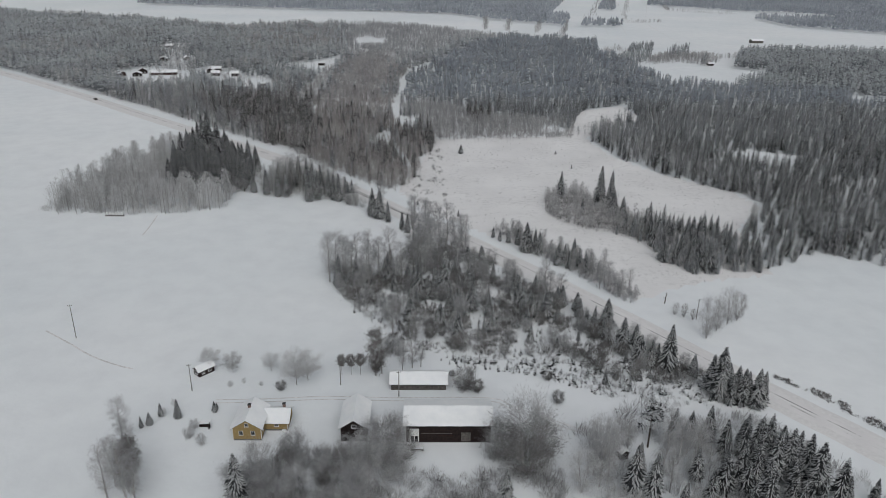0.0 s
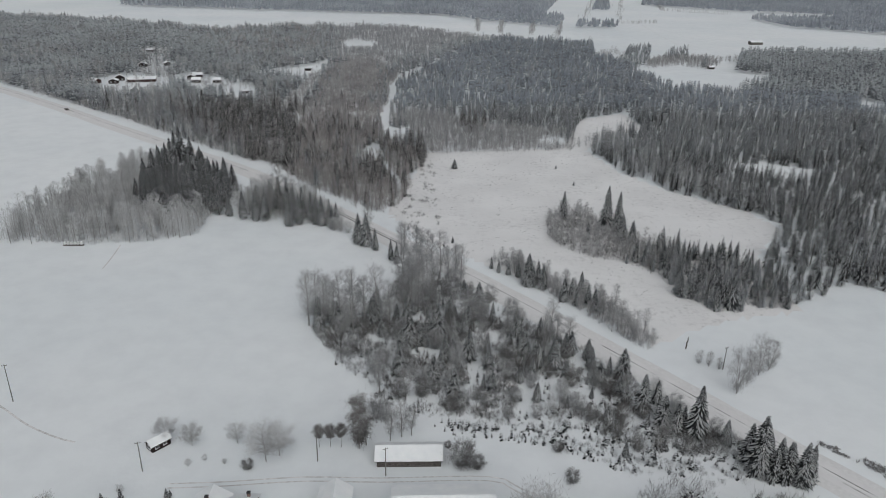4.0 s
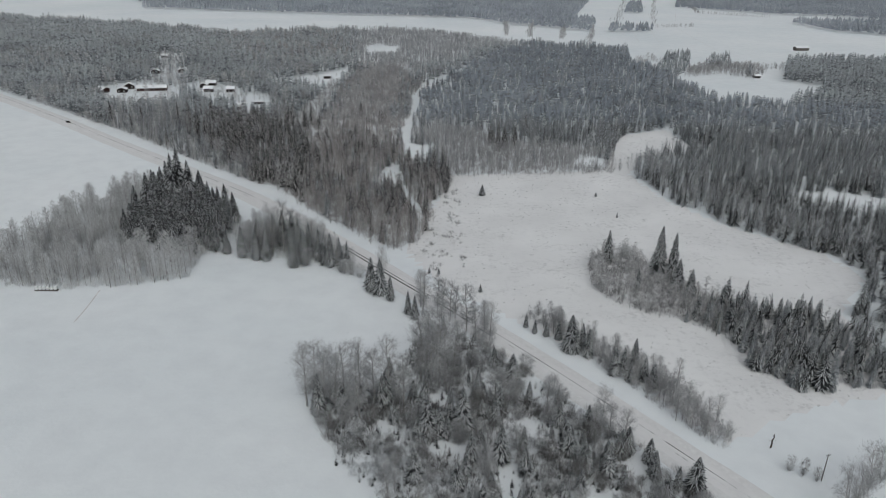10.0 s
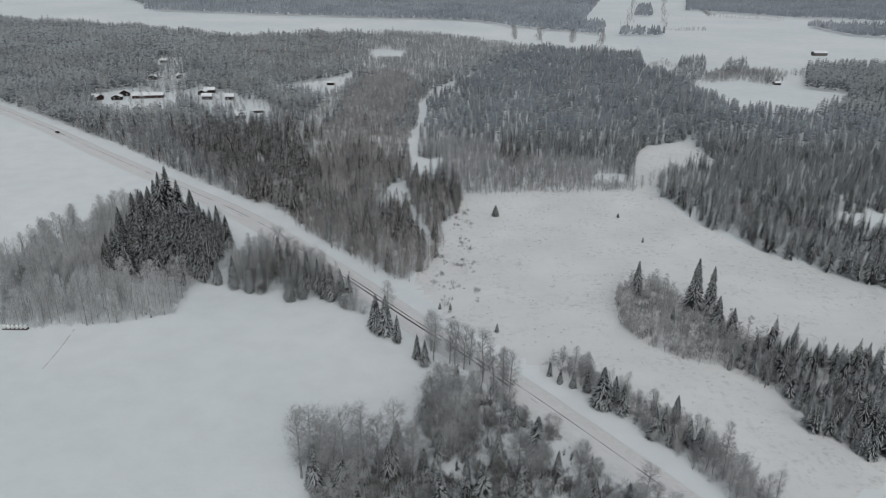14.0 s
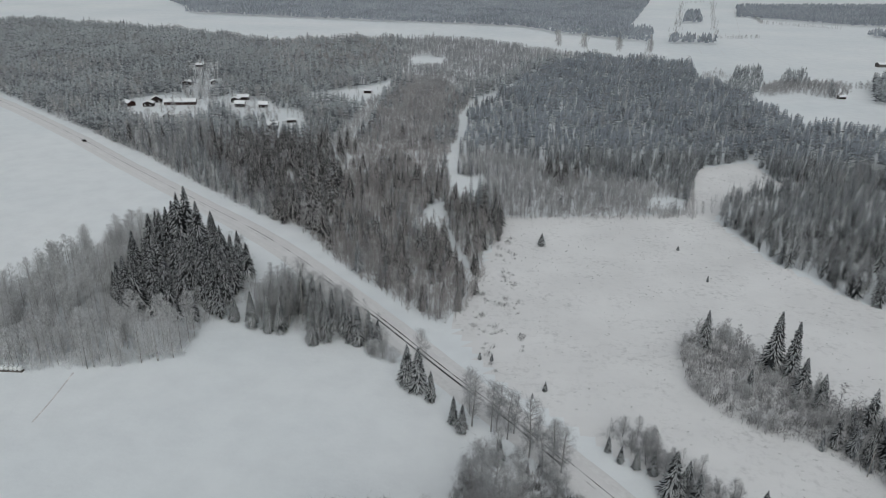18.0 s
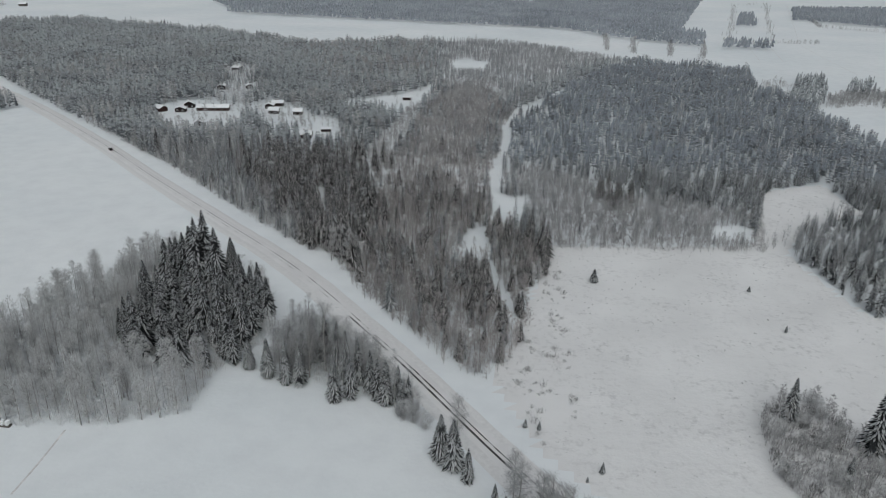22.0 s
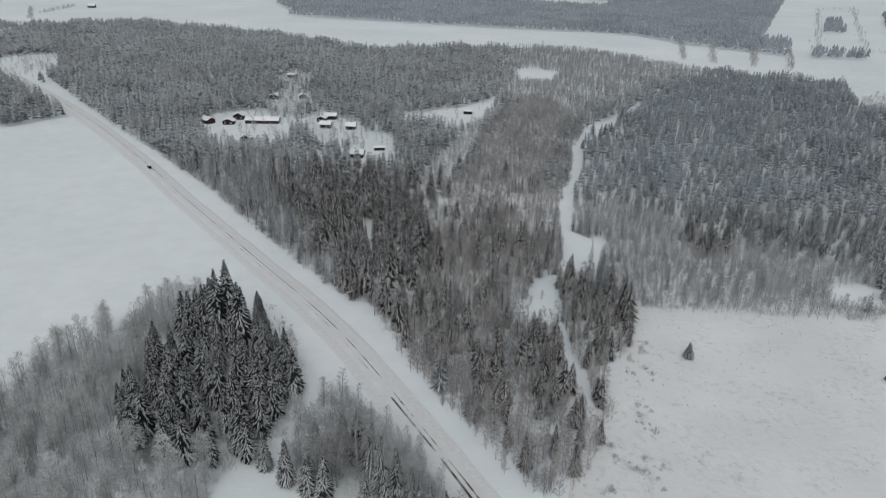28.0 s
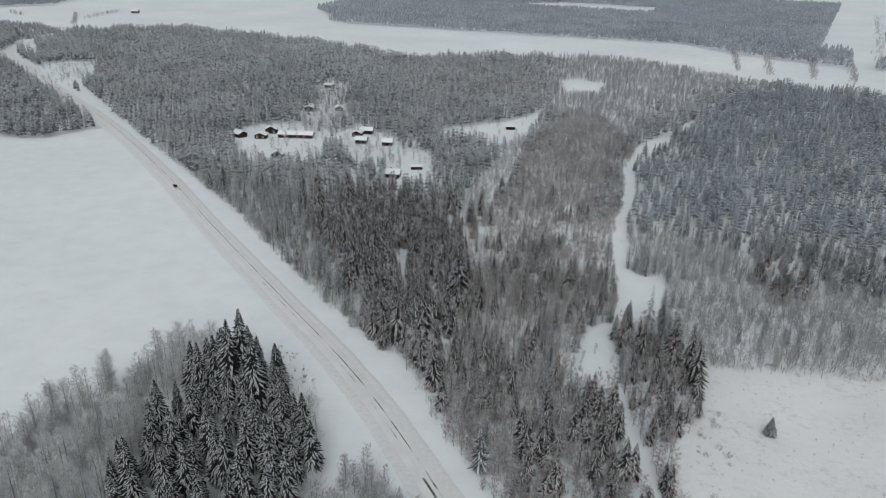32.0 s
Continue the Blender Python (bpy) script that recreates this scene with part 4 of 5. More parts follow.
ROUNDS = [leafy("garden_tree", "low round-crowned garden tree with frosted twigs", 160 + k, 46, 0.32, 0.52, 120, 0.07, 0.0065, 0.1, TWIG_PALE, 1, 0.45, 0.07) for k in range(3)]
BUSHES = [leafy("bush", "bare round bush with dark frosted twigs", 170 + k, 40, 0.06, 0.55, 110, 0.13, 0.009, 0.0, TWIG_GREY, 5, 0.5, 0.1) for k in range(3)]
PINES = [tree_kind("pine", "tall pine with a high snow-dusted crown", "pine", straight_trunk(0.014, 0.98, k), pine_crown(190 + k, 0.42, 22), BARK, [NEEDLE, BOUGH_SNOW, BARK]) for k in range(2)]
USED = set()


def plant(kinds, spots, group, fat=1.0, rng=RNG):
    for x, y, h in spots:
        k = kinds[int(rng.integers(0, len(kinds)))]
        m = Matrix.Translation((x, y, -0.3)) @ Matrix.Rotation(rng.uniform(0, 6.28), 4, "Z")
        if k.name not in USED:
            USED.add(k.name)
            ob = k
            ob.matrix_world = m
        else:
            ob = copy_thing(k, m)
        w = h * fat * rng.uniform(0.9, 1.12)
        ob.scale = (w, w, h)
        ob["group"] = group


def spots_in(poly, gap, low, high, seed, holes=()):
    r = np.random.default_rng(seed)
    x, y = scatter(poly, gap, holes, r, 0.3)
    return list(zip(x, y, r.uniform(low, high, len(x))))


plant(DARK_SPRUCES, spots_in(GROVE_DARK, 5.6, 12, 19, 201) + [(-141.2, 417.2, 30.3), (-142.8, 412.9, 28.5), (-146.3, 415.3, 24.1), (-133.9, 410.8, 25.8), (-148.9, 414.4, 21.5), (-151.3, 409.9, 21.3)], "spruces of the field grove", 1.2)
plant(RIME_BIRCHES, spots_in(GROVE, 7.0, 11, 15.5, 202, [GROVE_DARK]), "birches of the field grove", 1.15)
plant(SPRUCES, [(-92.6, 355.6, 14.4), (-86.2, 353.8, 14.7), (-81.7, 353.6, 14.1), (-69.2, 347.5, 16.0), (-64.8, 349.1, 16.1), (-54.1, 348.7, 15.0), (-50.5, 349.2, 13.4), (-34.5, 326.6, 14.7), (-30.9, 324.2, 15.5), (-26.5, 319.3, 10.7), (-19.1, 309.2, 9.6), (-16.4, 305.3, 9.8), (-6, 292.9, 8.7), (1.3, 290.9, 3.8), (-100.4, 359.7, 10.8), (-69.9, 359.6, 14.9), (-77.9, 370.7, 13.3)], "spruces along the road", 1.1)
plant(BIRCHES, [(-87.1, 361.4, 19.2), (-81.6, 362.9, 20.5), (-76.6, 362.7, 24.4), (-80.3, 358.3, 19.0), (-65.7, 358.2, 19.0), (-59, 354.2, 18.3), (-62.9, 358.6, 17.9), (-48.4, 347.7, 10.3), (-31.2, 333.5, 16.5), (-62.8, 358.2, 17.1), (-58, 355.4, 14.7), (-51.1, 347.3, 13.9), (-69.4, 361.3, 19.3), (-72.8, 363.2, 20.3), (-84, 357.8, 17.0), (-90.9, 360.9, 15.0), (-55.1, 351.1, 14.1), (-14.8, 314.7, 15.5), (-6.9, 307.1, 15.6), (-2.1, 306.5, 13.7), (4.1, 302.7, 9.7), (8.1, 296.7, 12.9), (-44.5, 341.4, 12.1), (-11.5, 291.4, 9.4), (5, 291.3, 13.5)], "birches along the road", 1.15)
plant(SPRUCES, [(-39.7, 249, 12.1), (-34.5, 252.2, 8.8), (-30.6, 252.4, 7.8), (-21.1, 253, 12.6), (-10.9, 221.6, 10.5), (3.2, 229.1, 10.3), (10.8, 229.5, 12.0), (5.6, 209, 10.9), (-8.5, 238.4, 13.8), (0.9, 241.5, 14.9), (5, 257.4, 8.9), (-2.4, 245.4, 9.5), (28.6, 234, 10.1), (31.7, 229.4, 9.0), (37.5, 226.2, 10.7), (44, 234.8, 9.2), (40.5, 222, 6.2), (49.1, 226.8, 8.1), (50.2, 219.2, 7.0), (57.9, 221.8, 10.5), (-17.8, 244.6, 6.7), (9.8, 246.1, 9.5), (15.7, 265.9, 11.1), (-5.4, 239.9, 9.3)], "spruces of the thicket", 1.5)
plant(SPRUCES, [(71, 192.8, 16.6), (59.4, 204.3, 12.5), (55.4, 207.7, 7.5), (49, 231.7, 8.0), (82.3, 179.3, 16.9), (86.8, 178.1, 11.6), (91, 174, 13.3), (85.9, 182.4, 9.8), (90.7, 179.7, 8.7), (49.8, 184, 5.0), (16.3, 134.2, 9.0), (-31.9, 131.2, 8.3), (47.3, 137.5, 14.2), (51.6, 135.7, 13.3), (63.3, 197.4, 10.3), (66, 194.2, 10.2), (78, 189.8, 8.1), (32.1, 226.5, 9.0), (37.4, 228.9, 9.0), (42.1, 233.6, 9.1), (28.2, 239.8, 9.3)], "spruces by the road and the farm", 1.4)
plant(DARK_SPRUCES + SPRUCES, [(80.7, 182.2, 12.7), (87.4, 175.2, 12.4), (92.9, 174.6, 12.0), (84.1, 175.1, 10.5), (81.8, 177.9, 12.5), (71.8, 157.8, 11.7), (74.7, 153.2, 10.7), (80.1, 155.7, 9.0), (79.5, 144.6, 12.1), (82.9, 142.7, 15.3), (87.4, 144.9, 14.6), (90.8, 142.9, 14.5), (91.7, 138.9, 15.1), (64.7, 134.2, 10.0), (72.9, 140.3, 10.2), (77.6, 134.6, 13.3), (84.4, 134.8, 8.4), (97.4, 135.2, 8.5), (104.3, 135.5, 7.6), (68, 160.1, 8.2), (62.6, 157.5, 10.8), (50.7, 145.8, 8.7), (83.5, 160.7, 7.3), (89.8, 153.8, 8.9), (93.3, 151.6, 8.9), (84.5, 153.6, 8.9), (63.8, 142.1, 10.2), (69.4, 138.2, 11.8), (58, 132.2, 8.3), (90.3, 133.1, 10.0)], "spruces below the road", 1.3)
plant(DARK_SPRUCES + SPRUCES, [(-82.2, 368.1, 16.4), (-77.7, 366.6, 18.4), (-72.8, 363.2, 18.2), (-69, 359.7, 17.0), (-64.3, 356.5, 16.8), (-59.6, 352.7, 15.4), (-56.8, 350.1, 14.5), (-48.6, 344.2, 12.2), (-46.6, 345.1, 12.8), (-83.3, 361.8, 15.1), (-87.7, 363.3, 15.1)], "spruces behind the roadside trees", 1.0)
plant(WILLOWS, [(-44.1, 340.8, 6.9), (-40.5, 338.6, 6.1), (-47.3, 341.7, 6.7)], "frosted willows by the road", 1.0)
plant(BIRCHES, [(-13.7, 308.7, 17.8), (-8.4, 306.9, 16.8), (-3.9, 304, 16.6), (1.8, 297, 18.7), (8, 295.7, 13.6), (-6.7, 294, 11.9), (9.8, 291.9, 15.1)], "tall birches at the road end of the thicket", 1.15)
plant(SPRUCES, [(-39.5, 247.8, 13.7), (-33.3, 249.1, 11.6), (-27.7, 250.4, 8.7), (-22.1, 251.7, 11.4), (-18.2, 244.4, 7.8), (-20.9, 262.2, 10.9)], "spruces of the thicket", 1.25)
# Grey instead of pale twigs, partly to put thicket shade into colour.
plant(GREY_WILLOWS, spots_in(THICKET, 7.6, 4.0, 7.5, 203), "willows of the thicket", 1.0)
plant(SPRUCES, spots_in([(-30, 250), (-16, 262), (0, 290), (26, 262), (50, 230), (66, 206), (72, 190), (48, 196), (20, 206), (0, 214), (-18, 226)], 9.5, 3.5, 9.0, 211), "spruces of the thicket", 1.35)
plant(BIRCHES, [(-43.6, 251.7, 21.0), (-41.1, 251.9, 21.9), (-37.5, 255.1, 18.4), (-33, 253.8, 20.2), (-28.6, 252.6, 21.9), (-24.4, 252.8, 19.2), (-20.2, 253, 22.9), (-16, 253.2, 17.3), (-7.4, 267.9, 24.9), (-11.7, 266, 23.8), (-8.8, 261.3, 20.6), (-4.6, 264.8, 22.7), (-6.3, 263, 21.7), (25, 252.6, 11.6), (38.3, 242.2, 16.7), (-16.2, 211.9, 13.5), (-15.3, 218.1, 12.1), (-8.3, 208.3, 11.7), (-10.5, 276.4, 20.6), (-2, 269.9, 19.2), (-34.8, 249.3, 19.0), (-38.1, 249.1, 20.8), (-27.8, 246.8, 18.8), (10.1, 254.7, 13.6), (13.3, 251.9, 13.5), (16, 255, 13.6), (26.9, 247, 13.3), (35.9, 236.9, 14.6), (40.2, 239.7, 13.0), (43.7, 237.3, 12.9)], "birches of the thicket", 1.2)


def spruce_mass(name, label, poly, gap, low, high, seed, mat=NEEDLE):
    x, y, h = np.array(spots_in(poly, gap, low, high, seed)).T
    planted(name, label, "wood", x, y, h, FINE_SPRUCE, [mat, BOUGH_SNOW, BARK], np.random.default_rng(seed))


spruce_mass("spit_spruce_wood", "snow-dusted spruces of the wooded spit", SPIT_DARK, 5.3, 6.5, 13, 204)
spruce_mass("spit_rimed_wood", "smaller rimed spruces of the wooded spit", SPIT_DARK, 4.8, 4, 10, 214, NEEDLE_MID)
plant(WILLOWS, spots_in(SPIT_LEAFY, 10.0, 4.5, 7.0, 205), "willows of the wooded spit", 1.1)
plant(SPRUCES, [(79.8, 349.5, 21.7), (61.5, 361, 15.0), (84.8, 347.3, 19.8), (84.1, 336, 13.6), (87.2, 329.7, 12.3), (68.5, 335.2, 9.1)], "tall spruces of the spit", 1.15)
plant(BIRCHES, spots_in(VERGE, 4.2, 4, 11, 206), "birches on the road verge", 1.2)
plant(SPRUCES, [(36, 286.5, 13.9), (40.1, 288.7, 9.7), (29.2, 296, 6.0), (33, 294.2, 7.7), (55.6, 280.2, 9.5), (25.4, 297.8, 5.6), (58.1, 266.7, 9.1), (47.8, 272.7, 10.3), (37.6, 284.7, 9.6), (41.2, 283, 10.7), (50.9, 274.6, 9.4), (56.2, 269.8, 9.3), (51.7, 269.6, 8.2), (22.7, 301.9, 5.7)], "spruces on the road verge", 1.2)
FIELD_WILLOWS = [leafy("willow", "bare upright willow with grey twigs on the field edge", 156 + k, 44, 0.12, 0.27, 75, 0.06, 0.0042, 0.15, TWIG_GREY if k == 0 else TWIG, 3, 0.6, 0.055) for k in range(2)]
plant(FIELD_WILLOWS, [(90.1, 213.5, 15.5), (95.5, 219, 13.0), (101, 224, 14.0), (105.5, 227, 11.0), (84.3, 230.2, 5.0), (87, 228.6, 5.5), (89.7, 226.8, 4.5)], "willows on the field edge", 0.95)
plant(SPRUCES, [(10.1, 446.7, 6.2), (71.2, 449.5, 2.7), (-9.3, 344.1, 3.1), (7.2, 328.8, 3.7), (-13.2, 344.6, 2.9), (3.3, 324.7, 1.9), (76.3, 416.8, 3.0)], "young spruces on the felled land", 1.5)
plant(ROUNDS, [(-70.7, 188.6, 6.4), (-63.1, 186.3, 6.4), (-51.7, 187.7, 6.0), (-42.5, 180.4, 11.2), (-39.6, 182.9, 9.2)], "rounded trees of the farm")
CLIPPED = [leafy("garden_tree", "clipped round garden tree with dense dark twigs", 165, 46, 0.5, 0.27, 130, 0.05, 0.0065, 0.0, TWIG_DARK, 1, 0.5, 0.05)]
plant(CLIPPED, [(-29.9, 186.4, 6.8), (-27, 186.5, 6.8), (-24.2, 186.6, 7.2)], "clipped trees of the farm")
DARK_BIRCHES = [leafy("tall_birch", "tall dense dark-twigged birch", 220 + k, 56, 0.14, 0.2, 95, 0.06, 0.0055, 0.7, TWIG_DARK, 1, 0.4, 0.045) for k in range(2)]
plant(DARK_BIRCHES, [(-19.5, 186.2, 16.4), (-73.1, 133.7, 14.7), (-74.4, 139.6, 11.8)], "dark birches of the farm", 0.95)
plant(BIRCHES, [(-17.8, 187.5, 11.9), (-82.3, 152.4, 14.0), (-76.9, 135.5, 14.8), (-71.9, 130, 18.4), (-70, 130, 14.5), (-8.6, 191.1, 12.0), (-6, 191.9, 9.7), (-77.3, 131.7, 14.6), (-11.6, 189.4, 11.0), (-76.9, 143.7, 13.6)], "birches of the farm", 1.2)
plant(BUSHES, [(7.4, 179.4, 7.4), (11.2, 178.9, 3.9), (-46.4, 177.3, 3.1), (34.2, 173.8, 4.0), (32.6, 185.8, 3.0), (3.7, 186.8, 2.0)], "bushes of the farm")
PALE_BUSHES = [leafy("bush", "low bush white with hoar frost on open snow", 174 + k, 34, 0.06, 0.5, 80, 0.13, 0.009, 0.0, TWIG_PALE, 5, 0.5, 0.1) for k in range(2)]
plant(PALE_BUSHES, [(-75.9, 163.6, 2.6), (-65.6, 154.3, 3.2), (-61.5, 151.7, 3.4), (-65.5, 158.4, 2.8), (-58.2, 180.7, 1.6), (-61.6, 178.6, 1.8), (-52.8, 179.4, 1.5), (-74.6, 168.6, 2.2)], "frosted bushes round the farmhouse")
plant(GREY_WILLOWS, [(-12.1, 145.4, 14.4), (-17.6, 150.1, 9.6), (-9.1, 147, 9.6), (21.7, 148.7, 18.9), (17.3, 148.6, 12.5), (26.2, 149.8, 13.6), (21.8, 142.7, 13.6), (14.4, 148.5, 8.2), (-17.6, 143.5, 10.3), (-11.6, 139.6, 11.8)], "large grey willows between the barns", 1.1)
plant(GREY_WILLOWS, spots_in([(-49, 129), (-48, 142), (-40, 150), (-20, 150), (-18, 137), (-19, 120), (-45, 116)], 5.0, 5.5, 9.5, 207), "grey willows below the farmhouse", 1.2)
plant(WILLOWS, [(41.5, 149.9, 12.2), (45.6, 152.2, 10.7), (34.9, 137.1, 11.8)], "frosted willows below the road")
plant(SPRUCES, [(-71.7, 163.1, 6.1), (-76.6, 163.7, 4.3), (-78.2, 159.8, 4.0), (-62.5, 166.1, 3.7), (-47, 132.2, 13.4), (-80, 158.5, 3.6), (-62.4, 167.7, 1.9)], "small spruces of the farm", 1.4)
plant(BIRCHES, [(49.3, 152.4, 10.6), (59.8, 152.7, 13.3), (41.9, 141.3, 15.2), (61.4, 148.3, 13.9), (55.3, 141.8, 15.2), (65.1, 146.3, 13.8), (39.4, 139.2, 15.1), (62.7, 155.1, 9.9), (65, 152.9, 9.8), (38.8, 143.3, 13.7), (56.3, 137.8, 13.4), (68.7, 153, 10.7)], "frosted birches below the road", 1.3)
spruce_mass("lower_spruce_wood", "snow-dusted spruces on the slope below the road", [(69, 122), (72, 146), (79, 158), (87, 160), (94, 148), (97, 135), (100, 118)], 5.2, 7, 13, 212)
plant(PINES, [(55.3, 154.9, 15.1)], "pines", 1.3)

# ---- undergrowth ----


def undergrowth(name, label, poly, gap, low, high, seed, patterns, mats, holes=(), clear=0.0, size=22):
    r = np.random.default_rng(seed)
    x, y = scatter(poly, gap, holes, r)
    keep = (patches(x, y, size, seed) > clear) & (off_line(ROADLINE, x, y) > (7 if name != "ditch_grass" else 4)) & (off_line(LANE, x, y) > 2.5) & (off_line(GAP_LANE, x, y) > 2.4)
    x, y = x[keep], y[keep]
    planted(name, label, "undergrowth", x, y, r.uniform(low, high, len(x)), patterns, mats, r)


undergrowth("thicket_shrubs", "dense low frosted shrubs of the thicket", THICKET, 1.75, 1.0, 3.2, 301, SHRUBS, [TWIG], (), 0.54)
# Bare dark shrubs; their tone also stands in for deep shade between spruces.
undergrowth("dark_shrubs", "darker bare shrubs between the frosted ones", THICKET, 1.9, 1.2, 3.8, 321, SHRUBS, [TWIG_DARK], (), 0.54, 17)
undergrowth("spit_shrubs", "low frosted shrubs at the foot of the trees", SPIT_LEAFY, 2.2, 1.2, 3.2, 302, FAR_SHRUBS, [TWIG_GREY])
undergrowth("spit_edge_shrubs", "low frosted shrubs under the spit spruces", SPIT_DARK, 2.5, 1.0, 3.2, 333, FAR_SHRUBS, [TWIG], (), 0.25)
undergrowth("verge_shrubs", "low frosted shrubs along the road verge", VERGE, 1.8, 1.0, 3.4, 303, SHRUBS, [TWIG])
undergrowth("grove_shrubs", "frosted shrubs under the grove birches", GROVE, 2.3, 1.5, 5.0, 304, SHRUBS, [TWIG_PALE], (), 0.2)
r = np.random.default_rng(77)
x, y = scatter(GROVE, 4.4, [GROVE_DARK], r)
planted("grove_birch_wood", "slender frosted birches filling the field grove", "wood", x, y, r.uniform(9, 15, len(x)), FINE_BIRCH, [TWIG_PALE, BIRCH_BARK], r)
undergrowth("wood_shrubs", "frosted shrubs between the birches of the wood", LEAFY, 3.0, 1.5, 4.5, 305, FAR_SHRUBS, [TWIG_BROWN], HOLES, 0.15, 40)
r = np.random.default_rng(78)
for poly_, gap_, low_, high_, mat_ in ((TIP, 3.0, 4, 8.5, TWIG_BROWN), (LEAFY_EAST, 4.2, 4, 8, TWIG_ASH), (LEAFY_MID, 3.3, 4, 8, TWIG_FAR)):
    x, y = scatter(poly_, gap_, HOLES, r)
    keep = (off_line(ROADLINE, x, y) > 11) & (off_line(GAP_LANE, x, y) > 2.5) & (off_line(LANE, x, y) > 2.5)
    x, y = x[keep], y[keep]
    planted("young_birch_wood", "young frosted birches growing thickly at the wood's edge", "wood", x, y, r.uniform(low_, high_, len(x)), MID_BIRCH, [mat_, BIRCH_BARK], r)
x, y = scatter(cut_at(LEAFY, 610, True), 3.6, HOLES, r)
keep = (off_line(LANE, x, y) > 3.0)
x, y = x[keep], y[keep]
planted("young_birch_wood", "young grey-brown birches filling the middle of the wood", "wood", x, y, r.uniform(3.5, 7.5, len(x)), FAR_BIRCH, [TWIG_FAR, BIRCH_BARK], r)
undergrowth("road_edge_shrubs", "frosted shrubs closing the wood along the road", LEAFY_ROAD, 2.3, 1.5, 4.5, 332, FAR_SHRUBS, [TWIG_FAR], HOLES, 0.25)
undergrowth("wood_edge_shrubs", "frosted shrubs along the wood", LEAFY_MID, 4.0, 1.5, 5, 306, FAR_SHRUBS, [TWIG_FAR], HOLES)
undergrowth("spruce_saplings", "small snow-dusted spruce saplings on open ground", [(-5, 200), (18, 196), (40, 198), (80, 196), (95, 175), (70, 176), (48, 178), (30, 188), (5, 192)], 1.6, 0.7, 3.2, 307, SAPLINGS, [NEEDLE, BOUGH_SNOW], (), 0.22, 8)
undergrowth("thicket_saplings", "small snow-dusted spruce saplings through the thicket", THICKET, 2.6, 0.8, 3.0, 331, SAPLINGS, [NEEDLE, BOUGH_SNOW], (), 0.35, 12)
undergrowth("open_shrubs", "low frosted shrubs on the open slope", [(-5, 202), (18, 198), (40, 200), (80, 198), (95, 175), (70, 172), (48, 176), (30, 188), (5, 194)], 2.3, 0.8, 2.8, 322, SHRUBS, [TWIG], (), 0.2, 9)
undergrowth("felled_saplings", "scattered twigs and saplings poking through the snow of the felled land", FELLED, 4.6, 0.3, 1.0, 308, [shrub(300 + k, 14, 0.03) for k in range(4)], [TWIG_DARK], (), 0.5, 18)
undergrowth("felled_edge_shrubs", "frosted shrubs on the edge of the felled land", [(-22, 372), (-8, 336), (6, 320), (12, 326), (2, 345), (0, 400), (-4, 470), (-10, 470), (-12, 420), (-18, 400)], 3.4, 0.8, 3.0, 309, SHRUBS, [TWIG_GREY], (), 0.55, 14)
undergrowth("grove_edge_shrubs", "low shrubs between the grove and the road", [(-148, 443), (-143, 451), (-122, 427), (-113, 412), (-116, 407), (-131, 421)], 2.2, 0.5, 1.8, 325, SHRUBS, [TWIG_GREY], (), 0.35, 9)
undergrowth("grove_edge_saplings", "small spruce saplings between the grove and the road", [(-140, 438), (-138, 443), (-122, 427), (-113, 412), (-115, 408)], 3.4, 0.8, 2.4, 326, SAPLINGS, [NEEDLE, BOUGH_SNOW], (), 0.4, 9)
undergrowth("ditch_grass", "dark dead grass and twigs along the roadside ditch", [(103, 189), (111, 182), (117, 172), (123, 163), (140, 138), (142, 139), (125, 166), (119, 175), (112, 185), (104, 191)], 0.7, 0.6, 1.5, 323, [shrub(330 + k, 18, 0.07) for k in range(3)], [TWIG_DARK], (), 0.2, 9)
undergrowth("lower_shrubs", "frosted shrubs among the spruces below the road", LOWER, 2.6, 2, 5.5, 310, SHRUBS, [TWIG], (), 0.2)
undergrowth("farm_shrubs", "frosted shrubs below the farm buildings", [(-49, 129), (-48, 142), (-37, 149), (-20, 150), (-5, 144), (12, 142), (32, 145), (29, 118), (-45, 116)], 1.9, 1.3, 4.2, 311, SHRUBS, [TWIG], (), 0.36)
undergrowth("farm_grey_shrubs", "grey bare shrubs below the farm buildings", [(-49, 129), (-48, 142), (-37, 149), (-20, 150), (-8, 140), (31, 141), (29, 118), (-45, 116)], 2.2, 1.3, 4.5, 324, SHRUBS, [TWIG_GREY], (), 0.4)
undergrowth("belt_shrubs", "frosted shrubs behind the roadside spruces", [(-98, 362), (-80, 355), (-56, 350), (-44, 343), (-48, 356), (-66, 376), (-92, 398), (-100, 392)], 2.4, 2, 5, 312, SHRUBS, [TWIG_PALE])
r = np.random.default_rng(79)
x, y = scatter([(-98, 362), (-80, 355), (-56, 350), (-44, 343), (-40, 340), (-48, 358), (-66, 378), (-92, 398), (-100, 392)], 3.6, (), r)
planted("belt_birch_wood", "slender frosted birches behind the roadside spruces", "wood", x, y, r.uniform(6, 11, len(x)), FINE_BIRCH, [TWIG_ASH, BIRCH_BARK], r)

r = np.random.default_rng(81)
for poly_, gap_, low_, high_, word_ in ((SPIT_LEAFY, 3.0, 4.5, 9, "spit"), (VERGE, 2.5, 2.5, 8, "verge"), (SPIT_DARK, 5.0, 4, 8, "spit_edge")):
    x, y = scatter(poly_, gap_, (), r)
    if word_ == "verge":
        keep = patches(x, y, 14, 82) > 0.42
        x, y = x[keep], y[keep]
    planted(word_ + "_birch_wood", "close young birches with grey frosted twigs", "wood", x, y, r.uniform(low_, high_, len(x)), MID_BIRCH, [TWIG_FAR, BIRCH_BARK], r)

# ---- buildings ----


